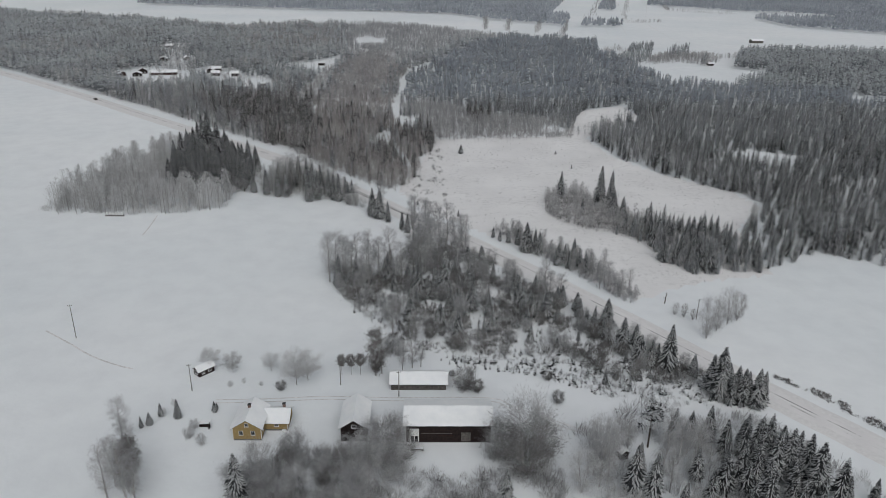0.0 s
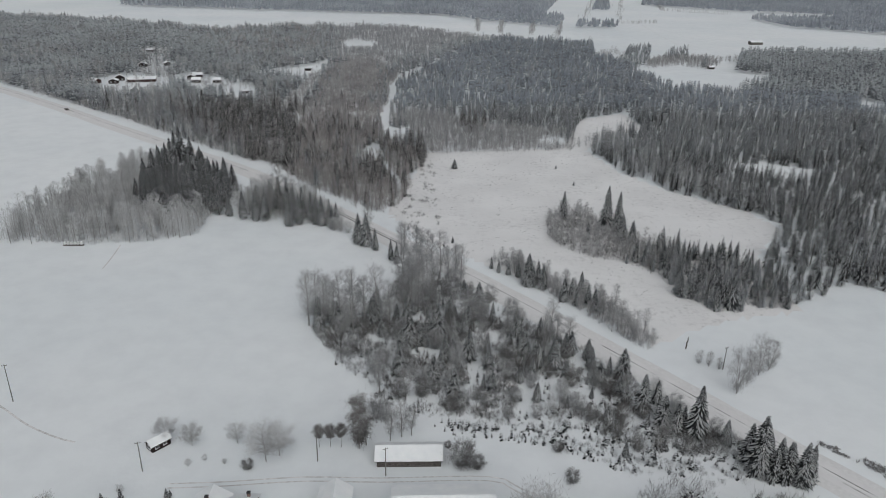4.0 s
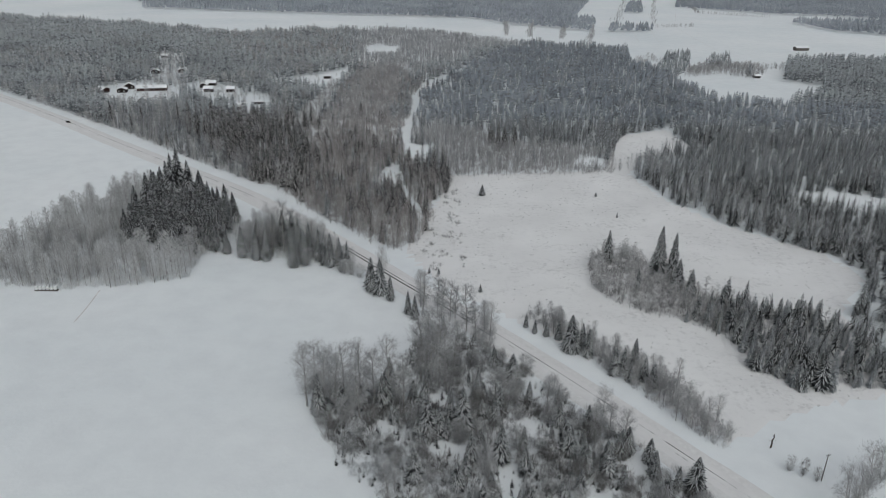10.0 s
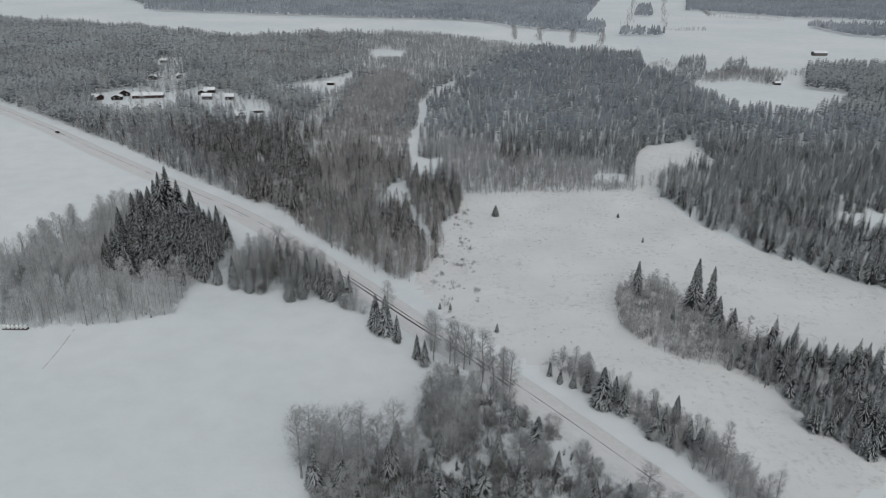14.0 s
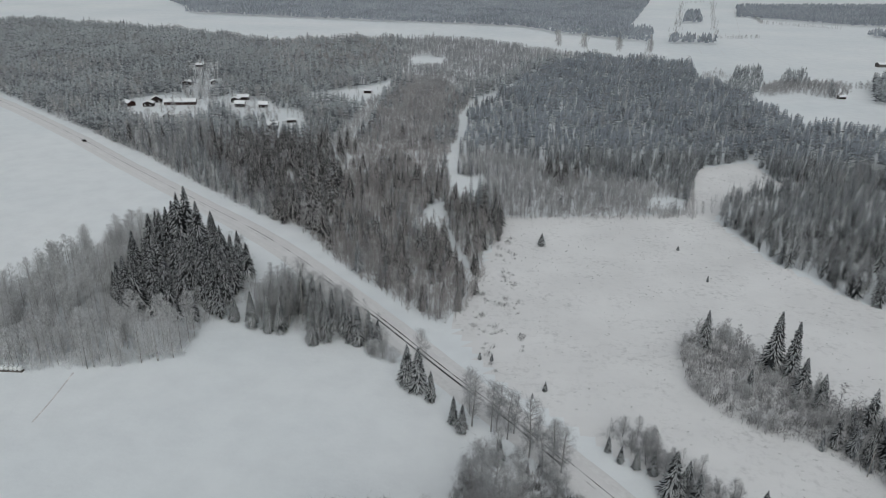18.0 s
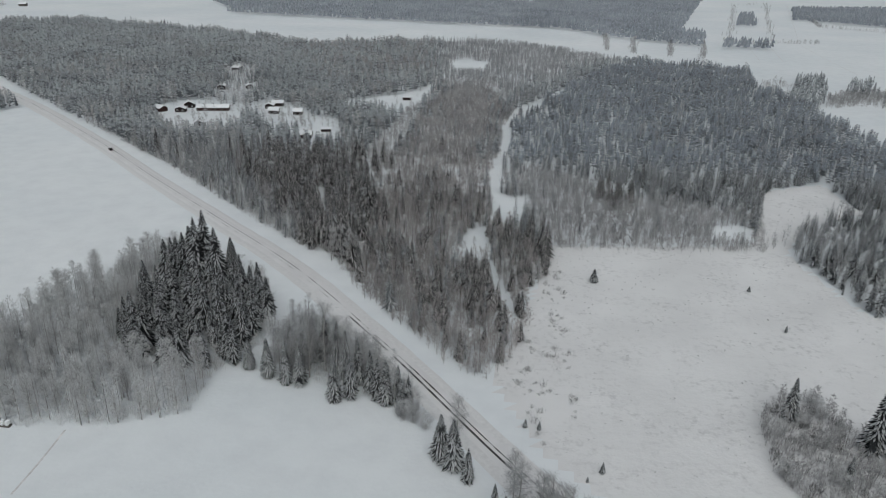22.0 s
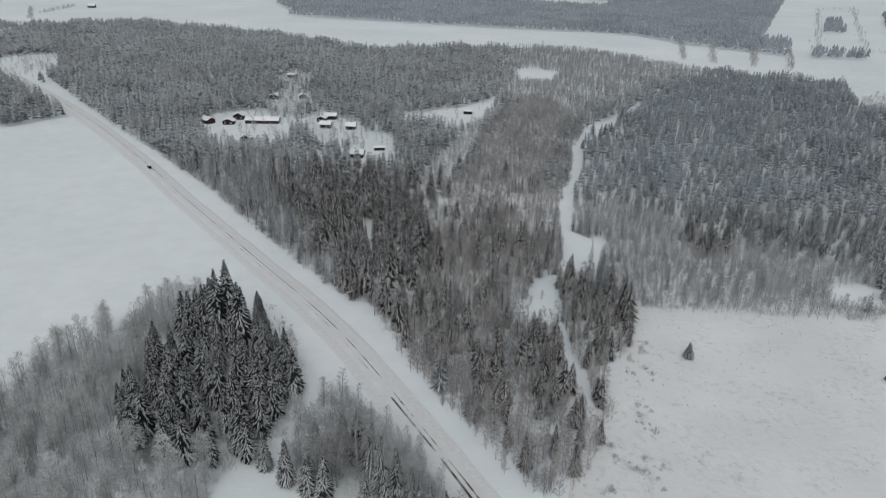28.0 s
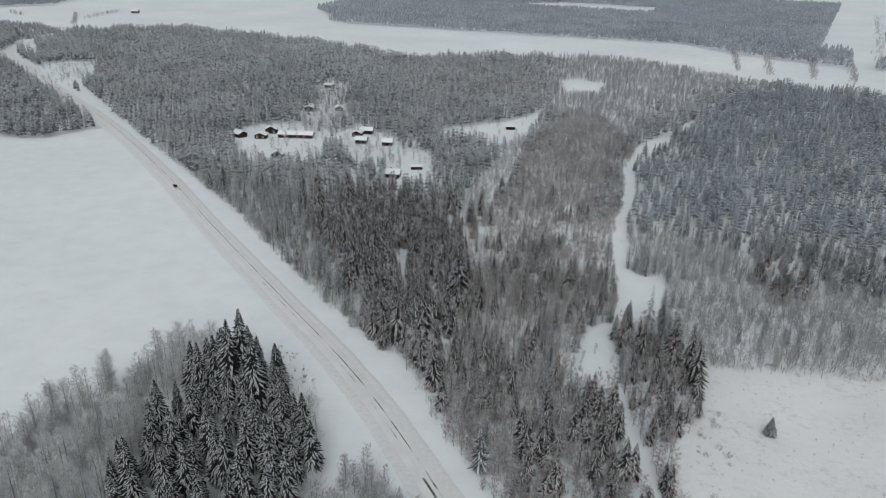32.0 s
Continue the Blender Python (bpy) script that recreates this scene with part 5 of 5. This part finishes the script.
def window(parent, x, z, w, h, face=0.0, bars=1):
    """A window set on a wall that faces -y at y = face."""
    fr = box(x - w / 2 - 0.1, x + w / 2 + 0.1, face - 0.05, face + 0.02, z - h / 2 - 0.1, z + h / 2 + 0.1)
    win = part("window", fr, WHITE, parent, "white-framed window")
    n = bars + 1
    for k in range(n):
        a = x - w / 2 + w * k / n + 0.03
        b = x - w / 2 + w * (k + 1) / n - 0.03
        part("pane", box(a, b, face - 0.065, face - 0.045, z - h / 2, z + h / 2), GLASS, win, "dark window glass")
    part("sill", box(x - w / 2 - 0.14, x + w / 2 + 0.14, face - 0.14, face - 0.05, z - h / 2 - 0.16, z - h / 2 - 0.1), CAP, win, "snow-covered window sill")
    return win


def gable_house(name, label, category, at, turn, W, L, eave, ridge, walls, windows=(), side_windows=(), doors=(), chimneys=(), plinth=True, over=0.5, snow=0.3, group="", end_windows=()):
    """A house with its gable towards -y: W wide in x, L long in y, the corner of its front at the middle of x = 0."""
    ob = thing(name, Matrix.Translation((*at, -0.3)) @ Matrix.Rotation(radians(turn), 4, "Z"), label, category, group)
    z0 = 0.0
    if plinth:
        part("plinth", box(-W / 2 + 0.05, W / 2 - 0.05, 0.05, L - 0.05, -0.3, 0.5), STONE, ob, "dark stone plinth")
        z0 = 0.5
    part("wall", prism([(-W / 2, z0), (W / 2, z0), (W / 2, eave), (0, ridge), (-W / 2, eave)], 0, L), walls, ob)
    slope = math.atan2(ridge - eave, W / 2)
    ox, oz = over, over * math.tan(slope)
    t = 0.14
    roof = prism([(-W / 2 - ox, eave - oz), (0, ridge), (W / 2 + ox, eave - oz), (W / 2 + ox, eave - oz + t), (0, ridge + t), (-W / 2 - ox, eave - oz + t)], -over, L + over)
    part("roof", roof, IRON, ob, "dark sheet roof edge")
    s = snow
    cap = bmesh.new()
    cols = [(-W / 2 - ox - 0.05, eave - oz + t), (-W / 2 - ox - 0.1, eave - oz + t + s * 0.6), (-W / 2 - ox + 0.25, eave - oz + t + s + 0.12), (-W / 4, (eave + ridge) / 2 + t + s), (0, ridge + t + s * 0.9), (W / 4, (eave + ridge) / 2 + t + s), (W / 2 + ox - 0.25, eave - oz + t + s + 0.12), (W / 2 + ox + 0.1, eave - oz + t + s * 0.6), (W / 2 + ox + 0.05, eave - oz + t)]
    under = [(W / 2 + ox, eave - oz + t + 0.004), (0, ridge + t + 0.004), (-W / 2 - ox, eave - oz + t + 0.004)]
    n = max(4, int(L / 1.5))
    rows = []
    for i in range(n + 1):
        y = -over - 0.08 + (L + 2 * over + 0.16) * i / n
        low = 0.35 if i in (0, n) else 0.0
        ring = [cap.verts.new((x + 0.04 * math.sin(i * 2.1 + k), y, z - low * s * (0 < k < 8) + 0.03 * math.sin(i * 1.3 + k * 2) * (0 < k < 8))) for k, (x, z) in enumerate(cols)]
        rows.append(ring + [cap.verts.new((x, y, z)) for x, z in under])
    m_ = len(rows[0])
    for a, b in zip(rows, rows[1:]):
        for k in range(m_):
            cap.faces.new((a[k], a[(k + 1) % m_], b[(k + 1) % m_], b[k]))
    for row in (rows[0], rows[-1]):
        half = len(cols) // 2
        cap.faces.new(row[: half + 1] + [row[len(cols) + 1], row[len(cols) + 2]])
        cap.faces.new(row[half : len(cols)] + [row[len(cols)], row[len(cols) + 1]])
    bmesh.ops.recalc_face_normals(cap, faces=cap.faces)
    part("roof_snow", cap, CAP, ob, "thick smooth snow lying on the roof")
    for x, z, w, h in windows:
        window(ob, x, z, w, h)
    for y, z, w, h in side_windows:
        win = window(ob, 0, z, w, h)
        win.matrix_local = Matrix.Translation((W / 2, y, 0)) @ Matrix.Rotation(radians(90), 4, "Z")
    for x, w, h, mat in doors:
        part("door", box(x - w / 2, x + w / 2, -0.06, 0.02, z0, z0 + h, 0.02), mat, ob, "plank door")
    for x, y, top in chimneys:
        ch = part("chimney", box(x - 0.35, x + 0.35, y - 0.35, y + 0.35, eave, top, 0.03), BRICK, ob, "brick chimney")
        part("cap", box(x - 0.45, x + 0.45, y - 0.45, y + 0.45, top, top + 0.1), IRON, ch, "sheet metal chimney cap")
    if walls is YELLOW:
        for x in (-W / 2, W / 2):
            part("corner_board", box(x - 0.08, x + 0.08, -0.03, 0.1, z0, eave), WHITE, ob, "pale corner board")
    return ob


gable_house("farmhouse", "ochre-yellow wooden farmhouse with white windows and a snowy roof", "house", (-50.2, 154.0), 1.5, 7.4, 9.8, 4.0, 6.4, YELLOW,
            windows=[(-1.55, 2.4, 0.95, 1.1), (1.55, 2.4, 0.95, 1.1), (0, 4.85, 0.85, 0.85)], side_windows=[(2.2, 2.4, 0.9, 1.1)], chimneys=[(-0.2, 5.4, 7.5)])
wing = gable_house("farmhouse_wing", "low ochre-yellow wing of the farmhouse under a snowy roof", "house", (-40.6, 161.9), 91.5, 6.8, 6.0, 2.7, 4.6, YELLOW, chimneys=[(1.2, 1.6, 5.5)])
win = window(wing, 0, 1.75, 1.0, 0.7)
win.matrix_local = Matrix.Translation((-3.4, 3.0, 0)) @ Matrix.Rotation(radians(-90), 4, "Z")
part("step", box(-4.0, -3.4, 0.4, 1.6, 0.0, 0.45, 0.04), CAP, wing, "snow-covered entrance step")
gable_house("outbuilding", "dark tarred wooden outbuilding with one white gable window", "shed", (-22.3, 154.6), 1.5, 6.8, 11.5, 4.4, 6.7, DARKWOOD,
            windows=[(0.1, 4.75, 1.1, 0.8)], plinth=False)
barn = gable_house("barn", "long dark tarred barn with snowy roof and white doorway", "barn", (13.5, 160.6), 92.0, 10.4, 22.2, 5.8, 7.6, DARKWOOD, plinth=False, over=0.7)


def on_barn_front(name, u0, u1, z0, z1, mat, label, out=0.05, parent=None):
    """A piece on the barn's long front wall: u runs along it from its west end."""
    return part(name, box(-5.2 - out, -5.2 + 0.03, 22.2 - u1, 22.2 - u0, z0, z1), mat, parent or barn, label)


entry = on_barn_front("porch_door", 0.9, 3.4, 0.3, 4.4, WHITE, "tall white double doorway", 0.35)
for u in (1.2, 2.3):
    on_barn_front("opening", u, u + 0.8, 0.6, 2.3, GLASS, "dark door opening", 0.42, entry)
on_barn_front("rail", 4.0, 12.0, 2.9, 3.02, GREYWOOD, "pale wooden rail", 0.12)
on_barn_front("rail", 8.4, 12.6, 2.2, 2.28, REDWOOD, "thin red rail", 0.1)
on_barn_front("hatch", 14.5, 17.0, 0.4, 3.2, GREYWOOD, "weathered plank hatch", 0.06)
ramp_ = thing("loading_platform", Matrix.Translation((-7.0, 150.6, -0.25)), "low wooden loading platform with snow on its deck", "platform")
part("deck", box(0, 3.2, 0, 1.6, 0.7, 0.95, 0.03), GREYWOOD, ramp_, "weathered plank deck")
part("snow", box(0.02, 3.18, 0.02, 1.58, 0.954, 1.15, 0.06), CAP, ramp_, "snow on the deck")
for x in (0.2, 3.0):
    part("post", box(x - 0.1, x + 0.1, 0.7, 0.9, 0, 0.7), GREYWOOD, ramp_)
log = gable_house("log_barn", "low grey log barn half buried in snow", "barn", (1.8, 182.6), 92.0, 6.4, 16.2, 2.2, 3.9, GREYWOOD, plinth=False, over=0.5, snow=0.4)
for k in range(5):
    part("log", box(-3.32, -3.18, 0.1 + 0.02 * k, 16.0 - 0.15 * (k % 2), 0.25 + k * 0.36, 0.53 + k * 0.36, 0.04), GREYWOOD, log)
# Solid dark strip stands in for the shaded gap below the roof edge.
part("eave_shade", box(-3.36, -3.2, 4.0, 11.0, 1.75, 2.05), DARKWOOD, log, "dark board strip standing in for shade under the eaves")
gable_house("field_hut", "small dark hut with a white window under snow", "hut", (-73.4, 184.1), -40, 3.0, 5.2, 1.9, 2.9, DARKWOOD, windows=[(0, 1.2, 1.5, 0.8)], side_windows=[(1.4, 1.25, 0.9, 0.9), (3.6, 1.25, 0.9, 0.9)], plinth=False, over=0.3)
gable_house("wood_shed", "small dark wood shed with snow on its roof", "shed", (48, 149.6), 20, 2.2, 2.6, 2.1, 2.8, DARKWOOD, plinth=False, over=0.3, snow=0.25)
cover = thing("garden_shelter", Matrix.Translation((-63.1, 159.0, -0.2)), "small dark lean-to shelter buried in snow", "shelter")
part("back_wall", box(-1.5, 1.5, 0.1, 0.25, 0, 0.9), DARKWOOD, cover)
part("side_wall", box(1.3, 1.45, -0.9, 0.2, 0, 1.5), DARKWOOD, cover)
part("roof_snow", prism([(-1.8, 0.9), (1.5, 1.2), (1.5, 1.45), (-1.8, 1.2)], 0.0, 1.8), CAP, cover, "snow on the roof")

VILLAGE = [
    ("village_barn", "dark wooden barn at the edge of the village", "barn", (-315.5, 706), 62, 7, 9, 3.0, 4.6, REDWOOD),
    ("village_garage", "dark wooden garage with a snowy roof", "garage", (-302, 706.5), 15, 8, 7, 2.8, 4.4, DARKWOOD),
    ("village_cottage", "dark cottage with a snowy roof", "house", (-303, 724), 20, 8, 8, 3.2, 5.4, DARKWOOD),
    ("row_house", "long low dark house with a broad snowy roof", "house", (-269, 725), 104, 9, 25, 2.7, 4.4, REDWOOD),
    ("village_cottage", "small dark cottage beside tall spruces", "house", (-240, 737), 8, 6.5, 7, 3.0, 4.6, DARKWOOD),
    ("village_cottage", "dark cottage at the wood's edge", "house", (-233, 752), 100, 6.5, 9, 3.0, 4.6, DARKWOOD),
    ("village_house", "dark house with a snowy roof by the village lane", "house", (-226, 723), 100, 7, 8, 3.0, 4.8, DARKWOOD),
    ("village_house", "dark house half hidden by trees", "house", (-207, 724), 100, 7, 7, 3.0, 4.8, DARKWOOD),
    ("village_house", "broad dark house under deep snow", "house", (-176, 653), 100, 9, 11, 2.8, 4.6, DARKWOOD),
    ("village_shed", "long dark shed with an open front", "shed", (-168.5, 673.5), 112, 4, 7, 2.2, 2.8, DARKWOOD),
    ("village_house", "dark house behind frosted trees", "house", (-266, 665), 12, 7, 6, 2.6, 4.4, DARKWOOD),
    ("clearing_shed", "dark shed in a snowy clearing", "shed", (-135, 806), 100, 5, 7, 2.6, 3.4, DARKWOOD),
    ("village_cottage", "dark cottage up the village lane", "house", (-313.5, 808), 10, 8, 8, 3.0, 4.6, DARKWOOD),
    ("village_cottage", "small dark cottage up the lane", "house", (-290, 818), 30, 6, 7, 3.0, 4.6, DARKWOOD),
    ("village_cottage", "far dark cottage among the trees", "house", (-368, 930), 10, 7, 7, 3.0, 4.6, DARKWOOD),
    ("village_house", "snow-roofed house among the trees", "house", (-394, 826), 95, 8, 12, 3.0, 4.8, DARKWOOD),
    ("village_cottage", "far cottage at the top of the lane", "house", (-343, 923), 95, 7, 9, 2.8, 4.2, DARKWOOD),
    ("field_barn", "grey wooden barn standing alone in a far field", "barn", (475, 1123), 101, 8, 19, 3.8, 5.8, GREYWOOD),
    ("field_barn", "dark barn on the far fields", "barn", (-1085, 1580), 110, 10, 14, 4.5, 7.5, GREYWOOD),
    ("pond_cottage", "small cottage beside a snowy meadow", "house", (315, 870), 98, 5, 6.5, 2.4, 3.8, DARKWOOD),
]
for name, label, cat, at, turn, W, L, eave, ridge, mat in VILLAGE:
    gable_house(name, label, cat, at, turn, W, L, eave, ridge, mat, windows=[(-W / 4, 1.7, 1.1, 1.2), (W / 4, 1.7, 1.1, 1.2)] if "barn" not in name else (), chimneys=[(0.4, L / 2, ridge + 0.9)] if cat == "house" else (), snow=0.35)

# ---- poles and lines ----


def pole(x, y, h, turn, group="poles of the power line", arms=1):
    ob = thing("power_pole", Matrix.Translation((x, y, -0.4)) @ Matrix.Rotation(radians(turn), 4, "Z"), "weathered wooden power pole with a crossarm", "pole", group)
    v, t = tube([(0, 0, 0), (0, 0, h + 0.4)], [0.16, 0.11], 8)
    o = new("post", tri_mesh("post", v, t, [POLE]))
    o.parent = ob
    part("crossarm", box(-0.7, 0.7, -0.06, 0.06, h + 0.0, h + 0.12, 0.02), POLE, ob)
    for k in (-0.6, 0.0, 0.6):
        v, t = tube([(k, 0, h + 0.12), (k, 0, h + 0.2), (k, 0, h + 0.36)], [0.03, 0.06, 0.04], 6)
        o = new("insulator", tri_mesh("insulator", v, t, [IRON]))
        o.parent = ob
    return ob


for x, y, h in [(-119.8, 204.8, 11.9), (-72.2, 176.2, 8.6), (-29.5, 180.9, 9.3), (-11.8, 175.7, 8.2), (91.1, 227.2, 7.9)]:
    pole(x, y, h, 20)
pole(88, 300, 8, 40)
snag = thing("dead_snag", Matrix.Translation((83.3, 239.7, -0.3)), "crooked dead trunk with broken stubs under patches of snow", "dead tree")
v, t = tube([(0, 0, 0), (0.15, 0.05, 1.2), (0.05, 0.1, 2.4), (0.4, 0.0, 3.4), (0.3, 0.1, 4.5)], [0.22, 0.19, 0.17, 0.13, 0.05], 7)
new("trunk", tri_mesh("trunk", v, t, [BARK])).parent = snag
for z, a, n in ((1.3, 0.4, 0.8), (2.2, 2.9, 1.1), (2.9, 5.0, 0.9), (3.6, 1.2, 1.2), (4.1, 3.6, 0.7)):
    tip_ = (0.2 + math.cos(a) * n, math.sin(a) * n, z + 0.25)
    v, t = tube([(0.15, 0.05, z), (0.2 + math.cos(a) * n * 0.6, math.sin(a) * n * 0.6, z + 0.05), tip_], [0.09, 0.06, 0.02], 5)
    stub = new("stub", tri_mesh("stub", v, t, [BARK]))
    stub.parent = snag
    part("snow", box(0.2 + math.cos(a) * n * 0.55 - 0.22, 0.2 + math.cos(a) * n * 0.55 + 0.22, math.sin(a) * n * 0.55 - 0.14, math.sin(a) * n * 0.55 + 0.14, z + 0.12, z + 0.3, 0.06), CAP, stub, "snow on a stub")

# ---- bales by the grove, the car on the road ----
rack = thing("bale_stack", Matrix.Translation((-156.6, 319.6, -0.3)) @ Matrix.Rotation(radians(3), 4, "Z"), "row of white-wrapped hay bales on a dark pallet, capped with snow", "hay bales")
part("pallet", box(-4.2, 4.2, -0.7, 0.7, 0.0, 0.5, 0.03), GREYWOOD, rack, "dark wooden pallet")
for k in range(6):
    v, t = tube([(-3.5 + k * 1.4, -0.65, 1.1), (-3.5 + k * 1.4, -0.6, 1.1), (-3.5 + k * 1.4, 0.6, 1.1), (-3.5 + k * 1.4, 0.65, 1.1)], [0.1, 0.62, 0.62, 0.1], 14)
    o = new("bale", tri_mesh("bale", v, t, [WRAP]))
    o.parent = rack
    part("snow", box(-3.95 + k * 1.4, -3.05 + k * 1.4, -0.55, 0.55, 1.66, 1.9, 0.1), CAP, rack, "snow cap on a bale")

car = thing("car", Matrix.Translation((-288.0, 587.8, 0.16)) @ Matrix.Rotation(radians(-40.5), 4, "Z"), "dark red estate car driving on the snowy road", "car")
side = [(-2.2, 0.35), (-2.2, 0.75), (-2.05, 0.95), (-1.75, 1.42), (-1.5, 1.5), (0.25, 1.46), (1.05, 0.98), (2.0, 0.84), (2.2, 0.6), (2.2, 0.35)]


def car_shape(points, half, inset=0.0):
    bm = bmesh.new()
    rings = []
    for y, k in ((-half, 0.0), (-half + 0.02, 1.0), (half - 0.02, 1.0), (half, 0.0)):
        rings.append([bm.verts.new((x, y * (1 - 0.16 * max(0, z - 0.9)), z)) for x, z in points])
    for a, b in zip(rings, rings[1:]):
        for i in range(len(points)):
            j = (i + 1) % len(points)
            bm.faces.new((a[i], a[j], b[j], b[i]))
    bm.faces.new(rings[0][::-1])
    bm.faces.new(rings[-1])
    bmesh.ops.recalc_face_normals(bm, faces=bm.faces)
    return bm


body = part("body", car_shape(side, 0.88), CARPAINT, car, "dark red bodywork")
part("windscreen", prism([(0.3, 1.44), (1.0, 1.0), (1.02, 1.02), (0.32, 1.46)], -0.66, 0.66), GLASS, car, "dark windscreen")
part("rear_window", prism([(-2.0, 1.0), (-1.78, 1.38), (-1.8, 1.39), (-2.03, 1.0)], -0.62, 0.62), GLASS, car, "dark rear window")
for s_ in (-1, 1):
    part("side_window", prism([(-1.65, 1.0), (0.75, 1.0), (0.2, 1.4), (-1.55, 1.42)], s_ * 0.86 - 0.012, s_ * 0.86 + 0.012), GLASS, car, "dark side window")
    part("headlight", box(2.12, 2.22, s_ * 0.6 - 0.18, s_ * 0.6 + 0.18, 0.6, 0.74, 0.02), LAMP, car, "clear headlight")
    part("tail_light", box(-2.22, -2.14, s_ * 0.68 - 0.1, s_ * 0.68 + 0.1, 0.7, 0.95, 0.02), REDWOOD, car, "red tail light")
    for x in (-1.35, 1.4):
        v, t = tube([(x, s_ * 0.72, 0.32), (x, s_ * 0.74, 0.32), (x, s_ * 0.9, 0.32), (x, s_ * 0.92, 0.32)], [0.2, 0.32, 0.32, 0.2], 16)
        o = new("wheel", tri_mesh("wheel", v, t, [RUBBER]))
        o.parent = car
part("roof_snow", box(-1.4, 0.15, -0.55, 0.55, 1.47, 1.53, 0.02), CAP, car, "thin snow on the roof")

r = np.random.default_rng(401)
for k, gap_ in ((4, 3.4), (7, 4.6), (8, 9.0), (3, 20.0), (5, 9.0), (13, 6.0), (14, 6.0), (15, 7.5), (16, 11.0)):
    x, y = scatter(HOLES[k], gap_, (), r)
    keep = np.ones(len(x), bool)
    for _, _, _, at, *_rest in VILLAGE:
        keep &= np.hypot(x - at[0], y - at[1]) > 10
    planted("sparse_trees", "sparse frosted trees in an open snowy clearing", "trees", x[keep], y[keep], r.uniform(3, 8, int(keep.sum())), FAR_BIRCH, [TWIG_FAR, BIRCH_BARK], r)
r = np.random.default_rng(400)
x, y = scatter(HOLES[6], 10, (), r)
keep = np.ones(len(x), bool)
for _, _, _, at, *_rest in VILLAGE:
    keep &= np.hypot(x - at[0], y - at[1]) > 13
planted("village_trees", "snow-dusted trees standing between the village houses", "trees", x[keep], y[keep], r.uniform(4, 11, int(keep.sum())), FAR_BIRCH, [TWIG_FAR, BIRCH_BARK], r)
x, y = scatter(HOLES[7], 8.5, (), r)
keep = np.ones(len(x), bool)
for _, _, _, at, *_rest in VILLAGE:
    keep &= (np.hypot(x - at[0], y - at[1]) > 8) & ~((np.abs(x - at[0]) < 7) & (y < at[1]) & (y > at[1] - 45))
planted("lane_trees", "frosted spruces scattered along the village lane", "trees", x[keep], y[keep], r.uniform(5, 11, int(keep.sum())), FAR_SPRUCE, [NEEDLE_FAR, NEEDLE_MID], r)
